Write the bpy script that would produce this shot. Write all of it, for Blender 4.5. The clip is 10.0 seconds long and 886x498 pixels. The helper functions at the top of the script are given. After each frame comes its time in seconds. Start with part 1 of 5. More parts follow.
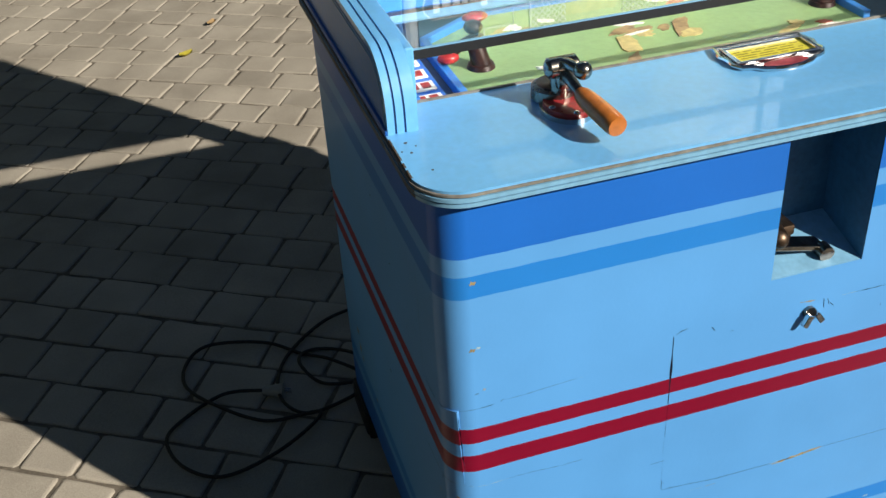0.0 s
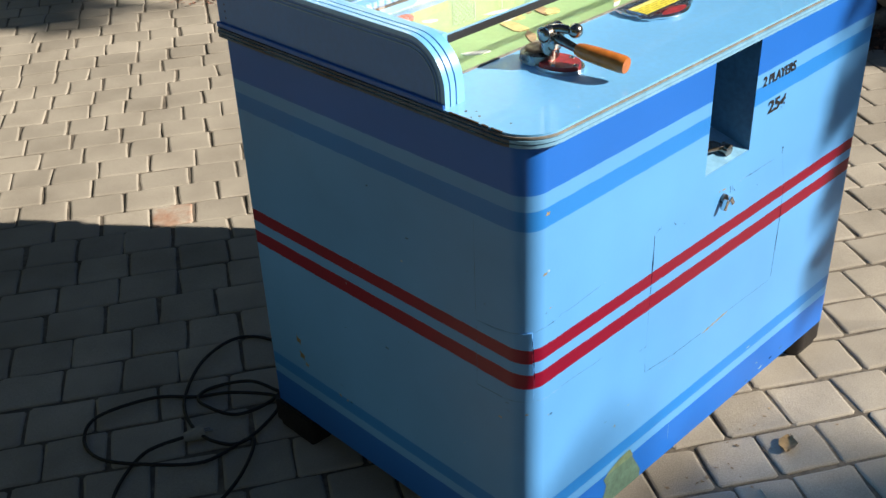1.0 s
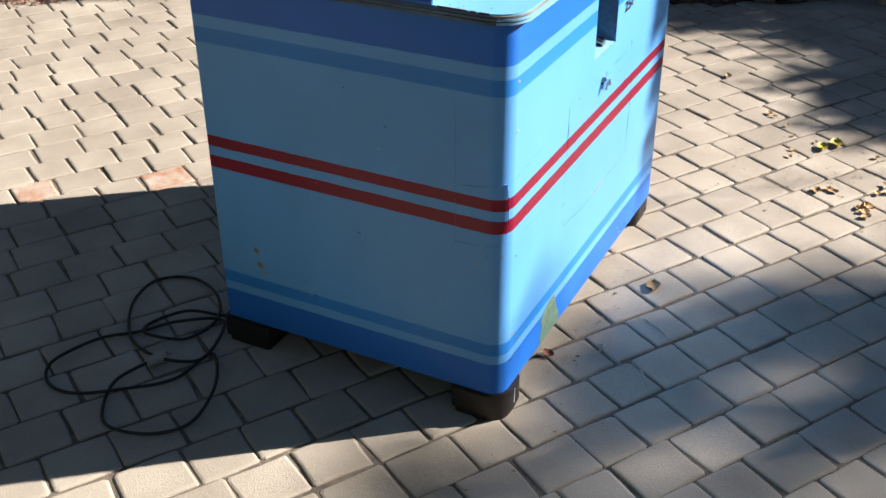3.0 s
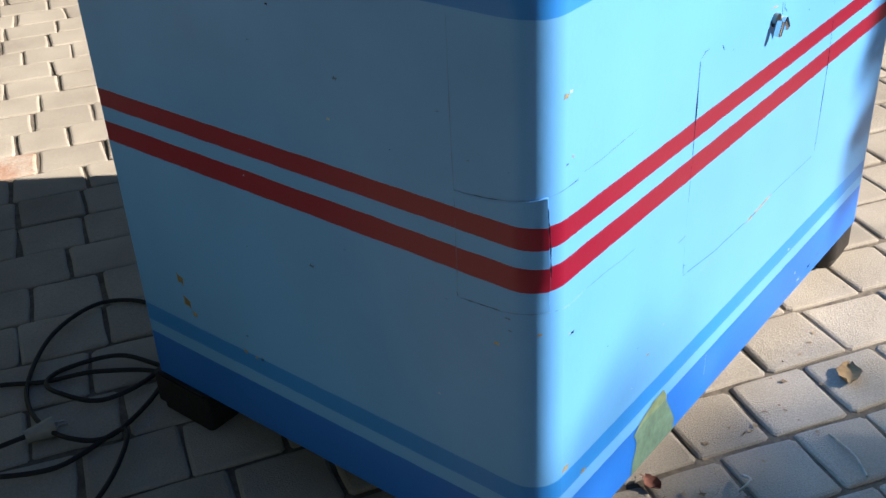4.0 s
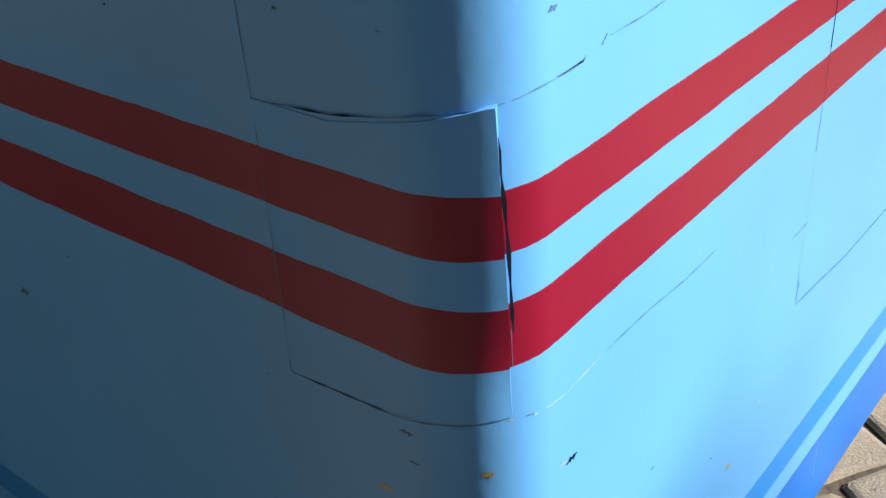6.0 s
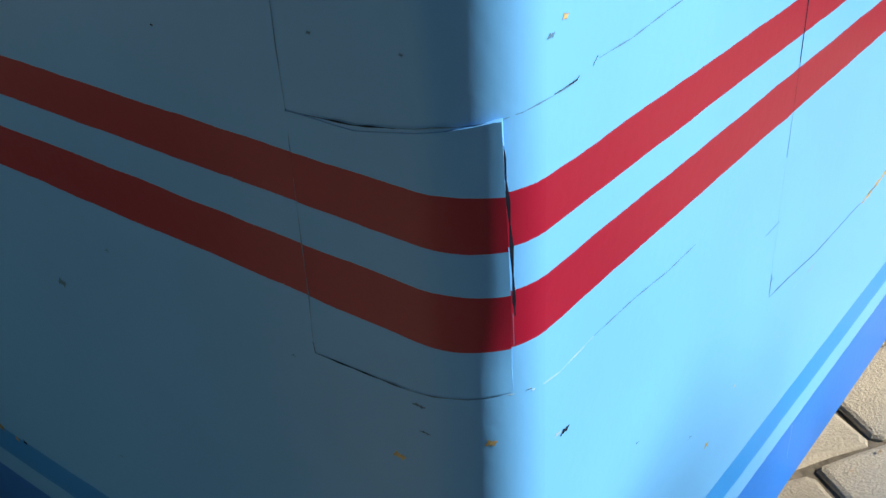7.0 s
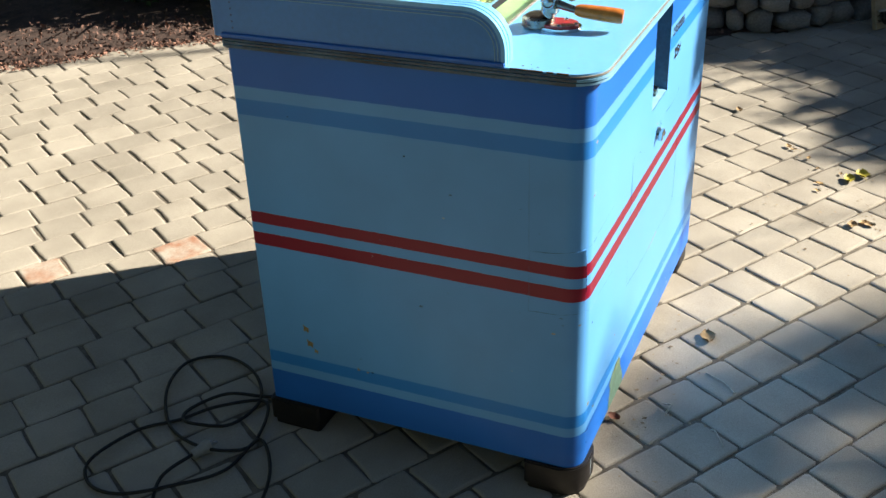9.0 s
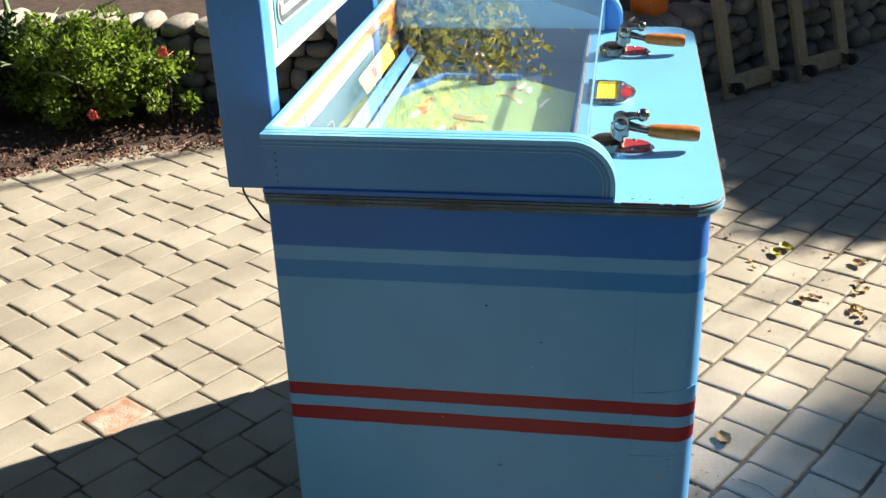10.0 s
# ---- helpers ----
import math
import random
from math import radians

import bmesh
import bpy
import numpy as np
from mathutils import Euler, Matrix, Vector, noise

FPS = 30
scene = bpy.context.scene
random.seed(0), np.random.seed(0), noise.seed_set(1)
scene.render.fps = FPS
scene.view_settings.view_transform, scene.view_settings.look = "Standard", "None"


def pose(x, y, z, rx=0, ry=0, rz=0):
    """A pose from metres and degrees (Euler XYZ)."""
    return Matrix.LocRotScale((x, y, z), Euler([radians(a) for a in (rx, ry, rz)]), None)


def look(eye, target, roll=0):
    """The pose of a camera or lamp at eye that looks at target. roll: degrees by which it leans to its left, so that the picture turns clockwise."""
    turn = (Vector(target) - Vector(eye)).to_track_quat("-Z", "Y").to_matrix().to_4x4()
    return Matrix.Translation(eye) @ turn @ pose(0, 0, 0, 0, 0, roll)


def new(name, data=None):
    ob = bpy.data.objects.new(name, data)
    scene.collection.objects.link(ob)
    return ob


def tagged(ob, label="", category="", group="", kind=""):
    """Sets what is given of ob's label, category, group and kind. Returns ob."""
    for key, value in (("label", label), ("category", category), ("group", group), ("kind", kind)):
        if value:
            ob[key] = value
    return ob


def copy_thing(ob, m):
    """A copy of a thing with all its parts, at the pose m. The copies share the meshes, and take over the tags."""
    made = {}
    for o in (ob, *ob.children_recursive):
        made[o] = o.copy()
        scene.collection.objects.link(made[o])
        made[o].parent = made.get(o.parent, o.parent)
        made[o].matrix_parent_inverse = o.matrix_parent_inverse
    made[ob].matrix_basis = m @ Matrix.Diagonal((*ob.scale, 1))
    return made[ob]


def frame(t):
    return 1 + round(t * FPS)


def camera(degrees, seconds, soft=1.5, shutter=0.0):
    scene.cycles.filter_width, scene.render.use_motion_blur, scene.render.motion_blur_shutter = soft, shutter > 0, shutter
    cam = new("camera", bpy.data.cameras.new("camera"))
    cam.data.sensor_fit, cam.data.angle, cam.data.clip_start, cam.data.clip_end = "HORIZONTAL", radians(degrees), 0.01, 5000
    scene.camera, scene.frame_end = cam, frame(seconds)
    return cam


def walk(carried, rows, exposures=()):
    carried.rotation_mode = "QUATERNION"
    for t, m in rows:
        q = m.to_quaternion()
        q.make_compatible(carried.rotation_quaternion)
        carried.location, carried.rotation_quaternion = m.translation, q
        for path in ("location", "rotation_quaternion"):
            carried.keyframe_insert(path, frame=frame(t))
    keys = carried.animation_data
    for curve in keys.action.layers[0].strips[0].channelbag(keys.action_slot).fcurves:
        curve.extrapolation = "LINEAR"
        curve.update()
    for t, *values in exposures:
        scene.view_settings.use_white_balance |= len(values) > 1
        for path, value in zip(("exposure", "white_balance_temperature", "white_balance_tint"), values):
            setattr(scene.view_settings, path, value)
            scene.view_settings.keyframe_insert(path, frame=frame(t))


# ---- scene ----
cam = camera(45.0, 10.0, soft=1.5, shutter=0.0)
PATH = [
    (0, (-0.285, -1.070, 1.627), (-0.0632, -0.2652, 1.0764), -3.64),
    (0.2, (-0.428, -1.014, 1.642), (-0.1164, -0.2393, 1.0915), -1.52),
    (0.5, (-0.674, -0.961, 1.636), (-0.2335, -0.2287, 1.1171), -0.46),
    (1, (-1.063, -0.926, 1.649), (-0.4734, -0.3069, 1.1295), -2.47),
    (1.5, (-1.296, -0.990, 1.629), (-0.6478, -0.4196, 1.1242), -1.87),
    (2, (-1.507, -0.989, 1.624), (-0.8183, -0.4808, 1.1067), -1.58),
    (2.2, (-1.600, -0.899, 1.624), (-0.8778, -0.4317, 1.1134), -0.91),
    (3.3, (-1.780, -0.733, 1.625), (-1.0152, -0.3463, 1.1100), -0.21),
    (3.5, (-1.475, -0.695, 1.474), (-0.7369, -0.2496, 0.9667), -1.13),
    (3.8, (-1.036, -0.610, 1.268), (-0.3484, -0.0955, 0.7549), -1.69),
    (4, (-0.803, -0.529, 1.146), (-0.1423, 0.0179, 0.6321), -3.03),
    (4.3, (-0.573, -0.368, 0.983), (0.0796, 0.1938, 0.4745), -3.14),
    (4.5, (-0.464, -0.257, 0.892), (0.2013, 0.2826, 0.3757), -2.22),
    (5, (-0.416, -0.297, 0.881), (0.2453, 0.2521, 0.3700), -2.85),
    (5.5, (-0.277, -0.210, 0.780), (0.3894, 0.3435, 0.2799), -3.16),
    (6, (-0.264, -0.202, 0.769), (0.3935, 0.3497, 0.2562), -3.55),
    (6.2, (-0.269, -0.199, 0.768), (0.3981, 0.3414, 0.2548), -3.31),
    (7.3, (-0.374, -0.275, 0.849), (0.2887, 0.2678, 0.3332), -2.94),
    (7.5, (-0.495, -0.349, 0.932), (0.1686, 0.1920, 0.4148), -2.86),
    (7.7, (-0.641, -0.448, 1.030), (0.0128, 0.0998, 0.5083), -3.38),
    (8, (-0.912, -0.577, 1.197), (-0.2517, -0.0398, 0.6719), -3.12),
    (8.2, (-1.165, -0.637, 1.340), (-0.4678, -0.1482, 0.8159), -2.88),
    (8.5, (-1.595, -0.721, 1.572), (-0.8581, -0.2802, 1.0605), -3.91),
    (9, (-1.736, -0.487, 1.635), (-0.9412, -0.1259, 1.1482), -2.23),
    (9.3, (-1.690, -0.316, 1.650), (-0.8733, 0.0069, 1.1714), -3.61),
    (9.5, (-1.674, -0.194, 1.658), (-0.8440, 0.1053, 1.1886), -3.32),
    (9.6, (-1.664, -0.130, 1.665), (-0.8217, 0.1465, 1.2022), -2.37),
    (10, (-1.656, 0.157, 1.685), (-0.7690, 0.3157, 1.2515), -2.16),
]

EXPOSURES = [(0, 0.26, 6500, 10), (0.5, 0.52, 6950, 9), (1, 0.78, 6650, 11), (2, 1.10, 6450, 13), (3.5, 1.44, 6420, 17), (4.5, 1.20, 6480, 12), (6, 1.18, 6580, 11),
             (7.5, 1.19, 6750, 6), (8.5, 1.36, 6650, 8), (9.5, 1.50, 6760, 9), (10, 1.52, 6850, 9)]
walk(cam, [(t, look(eye, target, roll)) for t, eye, target, roll in PATH], EXPOSURES)

# ---- light ----
SUN_AZ = Vector((0.618, -0.786, 0.0))
SUN_EL = radians(30.8)
world = bpy.data.worlds.new("sky")
scene.world = world
world.use_nodes = True
wn = world.node_tree.nodes
sky = wn.new("ShaderNodeTexSky")
sky.sky_type, sky.sun_disc = "NISHITA", False
sky.altitude, sky.air_density, sky.dust_density, sky.ozone_density = 300, 1.0, 0.1, 3.0
sky.sun_elevation, sky.sun_rotation = SUN_EL, math.atan2(SUN_AZ.x, SUN_AZ.y)
world.node_tree.links.new(sky.outputs[0], wn["Background"].inputs[0])
wn["Background"].inputs[1].default_value = 0.025
sun = new("sun", bpy.data.lights.new("sun", "SUN"))
sun.data.energy, sun.data.angle, sun.data.color = 5.0, radians(0.55), (1.0, 0.93, 0.80)
to_sun = Vector((SUN_AZ.x * math.cos(SUN_EL), SUN_AZ.y * math.cos(SUN_EL), math.sin(SUN_EL)))
sun.rotation_mode = "QUATERNION"
sun.rotation_quaternion = to_sun.to_track_quat("Z", "Y")


# ---- materials ----
def material(name, color, rough=0.6, metal=0.0, vary=0.25, scale=8.0, fine=90.0, bump=0.15, coat=0.0, spec=0.5, island=0.0, obj=0.0, tint=None, through_light=0.0, world_space=False):
    """Noise at two scales on colour and roughness, with fine relief; island/obj: random value per mesh island or object."""
    m = bpy.data.materials.new(name)
    m.use_nodes = True
    nt = m.node_tree
    n, l = nt.nodes, nt.links
    b = n["Principled BSDF"]
    b.inputs["Metallic"].default_value = metal
    b.inputs["Coat Weight"].default_value = coat
    b.inputs["Specular IOR Level"].default_value = spec
    co = n.new("ShaderNodeNewGeometry") if world_space else n.new("ShaderNodeTexCoord")
    where = co.outputs["Position"] if world_space else co.outputs["Object"]
    big, small = n.new("ShaderNodeTexNoise"), n.new("ShaderNodeTexNoise")
    big.inputs["Scale"].default_value, small.inputs["Scale"].default_value = scale, fine
    big.inputs["Detail"].default_value, small.inputs["Detail"].default_value = 5, 4
    l.new(where, big.inputs["Vector"]), l.new(where, small.inputs["Vector"])
    mix = n.new("ShaderNodeMix")
    mix.data_type = "RGBA"
    mix.blend_type = "MIX"
    c2 = tint or tuple(c * (1 - vary) for c in color)
    mix.inputs[6].default_value, mix.inputs[7].default_value = (*color, 1), (*c2, 1)
    ramp = n.new("ShaderNodeMapRange")
    ramp.inputs[1].default_value, ramp.inputs[2].default_value = 0.35, 0.7
    l.new(big.outputs[0], ramp.inputs[0]), l.new(ramp.outputs[0], mix.inputs[0])
    hsv = n.new("ShaderNodeHueSaturation")
    val = n.new("ShaderNodeMapRange")
    val.inputs[1].default_value, val.inputs[2].default_value = 0.3, 0.7
    val.inputs[3].default_value, val.inputs[4].default_value = 1 - vary * 0.6, 1 + vary * 0.6
    l.new(small.outputs[0], val.inputs[0])
    l.new(mix.outputs[2], hsv.inputs["Color"])
    last = val.outputs[0]
    for amount, node, out in ((island, "ShaderNodeNewGeometry", "Random Per Island"), (obj, "ShaderNodeObjectInfo", "Random")):
        if amount:
            src = n.new(node)
            r = n.new("ShaderNodeMapRange")
            r.inputs[3].default_value, r.inputs[4].default_value = 1 - amount, 1 + amount
            mul = n.new("ShaderNodeMath")
            mul.operation = "MULTIPLY"
            l.new(src.outputs[out], r.inputs[0])
            l.new(r.outputs[0], mul.inputs[0]), l.new(last, mul.inputs[1])
            last = mul.outputs[0]
    l.new(last, hsv.inputs["Value"])
    l.new(hsv.outputs[0], b.inputs["Base Color"])
    rr = n.new("ShaderNodeMapRange")
    rr.inputs[3].default_value, rr.inputs[4].default_value = max(0.02, rough - 0.08), min(1, rough + 0.1)
    l.new(small.outputs[0], rr.inputs[0]), l.new(rr.outputs[0], b.inputs["Roughness"])
    bp = n.new("ShaderNodeBump")
    bp.inputs["Strength"].default_value, bp.inputs["Distance"].default_value = bump, 0.004
    l.new(small.outputs[0], bp.inputs["Height"]), l.new(bp.outputs[0], b.inputs["Normal"])
    if through_light:
        tr, mx = n.new("ShaderNodeBsdfTranslucent"), n.new("ShaderNodeMixShader")
        mx.inputs[0].default_value = through_light
        l.new(hsv.outputs[0], tr.inputs[0])
        l.new(b.outputs[0], mx.inputs[1]), l.new(tr.outputs[0], mx.inputs[2])
        l.new(mx.outputs[0], n["Material Output"].inputs[0])
    return m


LIGHT = (0.105, 0.346, 0.745)
MIDB = (0.013, 0.145, 0.59)
DARK = (0.02, 0.21, 0.65)
RED = (0.205, 0.003, 0.024)


def striped_paint():
    """Cabinet paint: light blue with bands painted round it at fixed heights; rough brush edges, small scuffs."""
    m = bpy.data.materials.new("cabinet_paint")
    m.use_nodes = True
    n, l = m.node_tree.nodes, m.node_tree.links
    b = n["Principled BSDF"]
    co = n.new("ShaderNodeTexCoord")
    sep = n.new("ShaderNodeSeparateXYZ")
    l.new(co.outputs["Object"], sep.inputs[0])
    wob = n.new("ShaderNodeTexNoise")
    wob.inputs["Scale"].default_value, wob.inputs["Detail"].default_value = 25, 3
    l.new(co.outputs["Object"], wob.inputs["Vector"])
    off = n.new("ShaderNodeMath")
    off.operation = "MULTIPLY_ADD"
    off.inputs[1].default_value, off.inputs[2].default_value = 0.003, -0.0015
    l.new(wob.outputs[0], off.inputs[0])
    z = n.new("ShaderNodeMath")
    l.new(sep.outputs[2], z.inputs[0]), l.new(off.outputs[0], z.inputs[1])
    ramp = n.new("ShaderNodeValToRGB")
    ramp.color_ramp.interpolation = "CONSTANT"
    bands = [(0.0, MIDB), (0.158, LIGHT), (0.183, DARK), (0.211, LIGHT), (0.4985, RED), (0.528, LIGHT), (0.5515, RED), (0.580, LIGHT), (0.808, DARK), (0.841, LIGHT), (0.870, MIDB)]
    el = ramp.color_ramp.elements
    el[0].position, el[0].color = 0.0, (*MIDB, 1)
    el[1].position, el[1].color = bands[1][0], (*bands[1][1], 1)
    for p, c in bands[2:]:
        el.new(p).color = (*c, 1)
    l.new(z.outputs[0], ramp.inputs[0])
    cloud, grain = n.new("ShaderNodeTexNoise"), n.new("ShaderNodeTexNoise")
    cloud.inputs["Scale"].default_value, cloud.inputs["Detail"].default_value = 3.5, 4
    grain.inputs["Scale"].default_value, grain.inputs["Detail"].default_value = 120, 3
    l.new(co.outputs["Object"], cloud.inputs["Vector"]), l.new(co.outputs["Object"], grain.inputs["Vector"])
    hs = n.new("ShaderNodeHueSaturation")
    mr = n.new("ShaderNodeMapRange")
    mr.inputs[1].default_value, mr.inputs[2].default_value, mr.inputs[3].default_value, mr.inputs[4].default_value = 0.3, 0.7, 0.92, 1.06
    l.new(cloud.outputs[0], mr.inputs[0]), l.new(mr.outputs[0], hs.inputs["Value"]), l.new(ramp.outputs[0], hs.inputs["Color"])
    # small worn spots through to the old orange undercoat
    spot = n.new("ShaderNodeTexNoise")
    spot.inputs["Scale"].default_value, spot.inputs["Detail"].default_value = 17, 2
    st = n.new("ShaderNodeMapRange")
    st.inputs[1].default_value, st.inputs[2].default_value = 0.785, 0.795
    l.new(co.outputs["Object"], spot.inputs["Vector"]), l.new(spot.outputs[0], st.inputs[0])
    mix = n.new("ShaderNodeMix")
    mix.data_type = "RGBA"
    mix.inputs[7].default_value = (0.55, 0.36, 0.13, 1)
    l.new(st.outputs[0], mix.inputs[0]), l.new(hs.outputs[0], mix.inputs[6])
    l.new(mix.outputs[2], b.inputs["Base Color"])
    rg = n.new("ShaderNodeMapRange")
    b.inputs["Specular IOR Level"].default_value = 0.27
    b.inputs["Coat Weight"].default_value, b.inputs["Coat Roughness"].default_value = 0.14, 0.2
    rg.inputs[3].default_value, rg.inputs[4].default_value = 0.40, 0.52
    l.new(cloud.outputs[0], rg.inputs[0]), l.new(rg.outputs[0], b.inputs["Roughness"])
    bp = n.new("ShaderNodeBump")
    bp.inputs["Strength"].default_value, bp.inputs["Distance"].default_value = 0.08, 0.002
    l.new(grain.outputs[0], bp.inputs["Height"]), l.new(bp.outputs[0], b.inputs["Normal"])
    return m


def glass(name, tint=(1, 1, 1), rough=0.0):
    m = bpy.data.materials.new(name)
    m.use_nodes = True
    b = m.node_tree.nodes["Principled BSDF"]
    b.inputs["Base Color"].default_value = (*tint, 1)
    b.inputs["Roughness"].default_value = rough
    b.inputs["Transmission Weight"].default_value = 1.0
    b.inputs["IOR"].default_value = 1.68
    return m


PAINT = striped_paint()
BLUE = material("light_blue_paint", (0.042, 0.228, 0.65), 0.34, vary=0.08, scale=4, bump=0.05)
BLUE_DARK = material("dark_blue_paint", MIDB, 0.4, vary=0.12, scale=4, bump=0.05)
WOOD_EDGE = material("worn_wood_edge", (0.27, 0.25, 0.22), 0.7, vary=0.4, scale=30)
TRIM = material("pale_trim", (0.22, 0.47, 0.70), 0.35, vary=0.15, scale=30)
PANEL = material("pale_panel_paint", (0.58, 0.70, 0.78), 0.35, vary=0.1, scale=12)
# lighter than the rails: part of the sun's glare is in this colour
DECK = material("glossy_sunlit_blue", (0.165, 0.49, 0.88), 0.36, vary=0.08, scale=5, bump=0.03, coat=0.5)
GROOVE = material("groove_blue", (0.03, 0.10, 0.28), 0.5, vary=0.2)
BLACK = material("black_rubber", (0.012, 0.012, 0.013), 0.6, vary=0.3)
FOOT = material("dark_foot_wood", (0.011, 0.008, 0.008), 0.5, vary=0.5, scale=30)
CHROME = material("chrome", (0.72, 0.72, 0.72), 0.12, metal=1.0, vary=0.1, bump=0.02)
STEEL = material("tarnished_chrome", (0.37, 0.34, 0.30), 0.2, metal=1.0, vary=0.35, scale=50, bump=0.04)
DARKMETAL = material("aged_metal", (0.25, 0.24, 0.22), 0.28, metal=1.0, vary=0.4, scale=40)
ORANGE = material("orange_grip", (0.62, 0.19, 0.03), 0.35, vary=0.25, scale=25, bump=0.05)
REDPAINT = material("red_enamel", (0.42, 0.03, 0.035), 0.3, vary=0.5, scale=60)
EDGE_DARK = material("dark_side_edge", (0.10, 0.15, 0.22), 0.7, vary=0.5, scale=9, tint=(0.06, 0.052, 0.045))
GREEN = material("playfield_green", (0.25, 0.40, 0.19), 0.45, vary=0.12, scale=10)
YELLOW = material("yellow_card", (0.74, 0.66, 0.05), 0.5, vary=0.1, scale=40)
WHITE = material("white_paint", (0.78, 0.78, 0.76), 0.5, vary=0.08)
INK = material("black_ink", (0.015, 0.015, 0.018), 0.5, vary=0.2)
PAVER = material("paver_concrete", (0.418, 0.374, 0.312), 0.85, vary=0.22, scale=3.5, fine=330, bump=0.45, island=0.10, obj=0.10, tint=(0.29, 0.256, 0.21), world_space=True)
SAND = material("joint_sand", (0.175, 0.147, 0.115), 0.95, vary=0.5, scale=12, bump=0.6)
GLASS = glass("clear_glass")
# stone and mortar colours carry some of the shade on the wall
STONE = material("shaded_field_stone", (0.19, 0.18, 0.165), 0.85, vary=0.35, scale=6, fine=45, bump=0.6, island=0.25, obj=0.25)
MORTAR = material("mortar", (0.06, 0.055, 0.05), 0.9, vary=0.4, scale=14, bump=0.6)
MULCH = material("dark_mulch", (0.075, 0.045, 0.036), 0.95, vary=0.6, scale=18, bump=0.8)
BARK = material("bark", (0.10, 0.075, 0.055), 0.9, vary=0.5, scale=20, bump=0.8)
LEAF = material("shrub_leaf", (0.25, 0.37, 0.055), 0.42, vary=0.5, scale=7, island=0.6, through_light=0.55)
TREELEAF = material("tree_leaf", (0.10, 0.12, 0.03), 0.55, vary=0.4, scale=2, island=0.5, tint=(0.20, 0.14, 0.03))


# ---- building helpers ----
def part(name, bm, mat, parent=None, label="", smooth=False):
    me = bpy.data.meshes.new(name)
    bmesh.ops.recalc_face_normals(bm, faces=bm.faces)
    if smooth:
        for f in bm.faces:
            f.smooth = True
    bm.to_mesh(me)
    bm.free()
    if smooth:
        me.set_sharp_from_angle(angle=radians(38))
    me.materials.append(mat)
    ob = new(name, me)
    if parent:
        ob.parent = parent
    if label:
        ob["label"] = label
    return ob


def box(bm, x0, x1, y0, y1, z0, z1, bevel=0.0, m=None):
    g = bmesh.ops.create_cube(bm, size=1.0)
    bmesh.ops.scale(bm, vec=(x1 - x0, y1 - y0, z1 - z0), verts=g["verts"])
    bmesh.ops.translate(bm, vec=((x0 + x1) / 2, (y0 + y1) / 2, (z0 + z1) / 2), verts=g["verts"])
    vs = g["verts"]
    if bevel:
        es = list({e for v in vs for e in v.link_edges})
        r = bmesh.ops.bevel(bm, geom=es, offset=bevel, segments=2, profile=0.5, affect="EDGES")
        vs = list({v for f in r["faces"] for v in f.verts} | {v for v in vs if v.is_valid})
    if m:
        bmesh.ops.transform(bm, matrix=m, verts=vs)
    return vs


def boxed(*args, **kw):
    bm = bmesh.new()
    box(bm, *args, **kw)
    return bm


def cyl(bm, a, b, r0, r1=None, seg=20, cap=True):
    a, b = Vector(a), Vector(b)
    r1 = r0 if r1 is None else r1
    g = bmesh.ops.create_cone(bm, cap_ends=cap, segments=seg, radius1=r0, radius2=r1, depth=(b - a).length)
    q = (b - a).to_track_quat("Z", "Y").to_matrix().to_4x4()
    bmesh.ops.transform(bm, matrix=Matrix.Translation((a + b) / 2) @ q, verts=g["verts"])
    return g["verts"]


def ball(bm, c, r, u=16, v=10, s=(1, 1, 1)):
    g = bmesh.ops.create_uvsphere(bm, u_segments=u, v_segments=v, radius=r)
    bmesh.ops.scale(bm, vec=s, verts=g["verts"])
    bmesh.ops.translate(bm, vec=c, verts=g["verts"])
    return g["verts"]


def prism(bm, outline, z0, z1):
    """A closed prism over a plan outline (list of x, y)."""
    lo = [bm.verts.new((x, y, z0)) for x, y in outline]
    hi = [bm.verts.new((x, y, z1)) for x, y in outline]
    bm.faces.new(lo[::-1]), bm.faces.new(hi)
    k = len(outline)
    for i in range(k):
        bm.faces.new((lo[i], lo[(i + 1) % k], hi[(i + 1) % k], hi[i]))


def rounded(x0, x1, y0, y1, rf, rb, seg=8):
    """Plan outline with front corner radius rf and back corner radius rb."""
    pts = []
    for cx, cy, r, a0 in ((x0, y0, rf, 180), (x1, y0, rf, 270), (x1, y1, rb, 0), (x0, y1, rb, 90)):
        ox, oy = (cx + r if cx == x0 else cx - r), (cy + r if cy == y0 else cy - r)
        for i in range(seg + 1):
            a = radians(a0 + 90 * i / seg)
            pts.append((ox + r * math.cos(a), oy + r * math.sin(a)))
    return pts


def tube(bm, pts, r, seg=8):
    """A round tube along points."""
    pts = [Vector(p) for p in pts]
    rings = []
    for i, p in enumerate(pts):
        d = (pts[min(i + 1, len(pts) - 1)] - pts[max(i - 1, 0)]).normalized()
        s = d.cross(Vector((0, 0, 1)))
        s = s.normalized() if s.length > 1e-4 else Vector((1, 0, 0))
        u = s.cross(d)
        rad = r(i / (len(pts) - 1)) if callable(r) else r
        rings.append([bm.verts.new(p + rad * (math.cos(a) * s + math.sin(a) * u)) for a in (2 * math.pi * k / seg for k in range(seg))])
    for a, b in zip(rings, rings[1:]):
        for k in range(seg):
            bm.faces.new((a[k], a[(k + 1) % seg], b[(k + 1) % seg], b[k]))
    bm.faces.new(rings[0][::-1]), bm.faces.new(rings[-1])


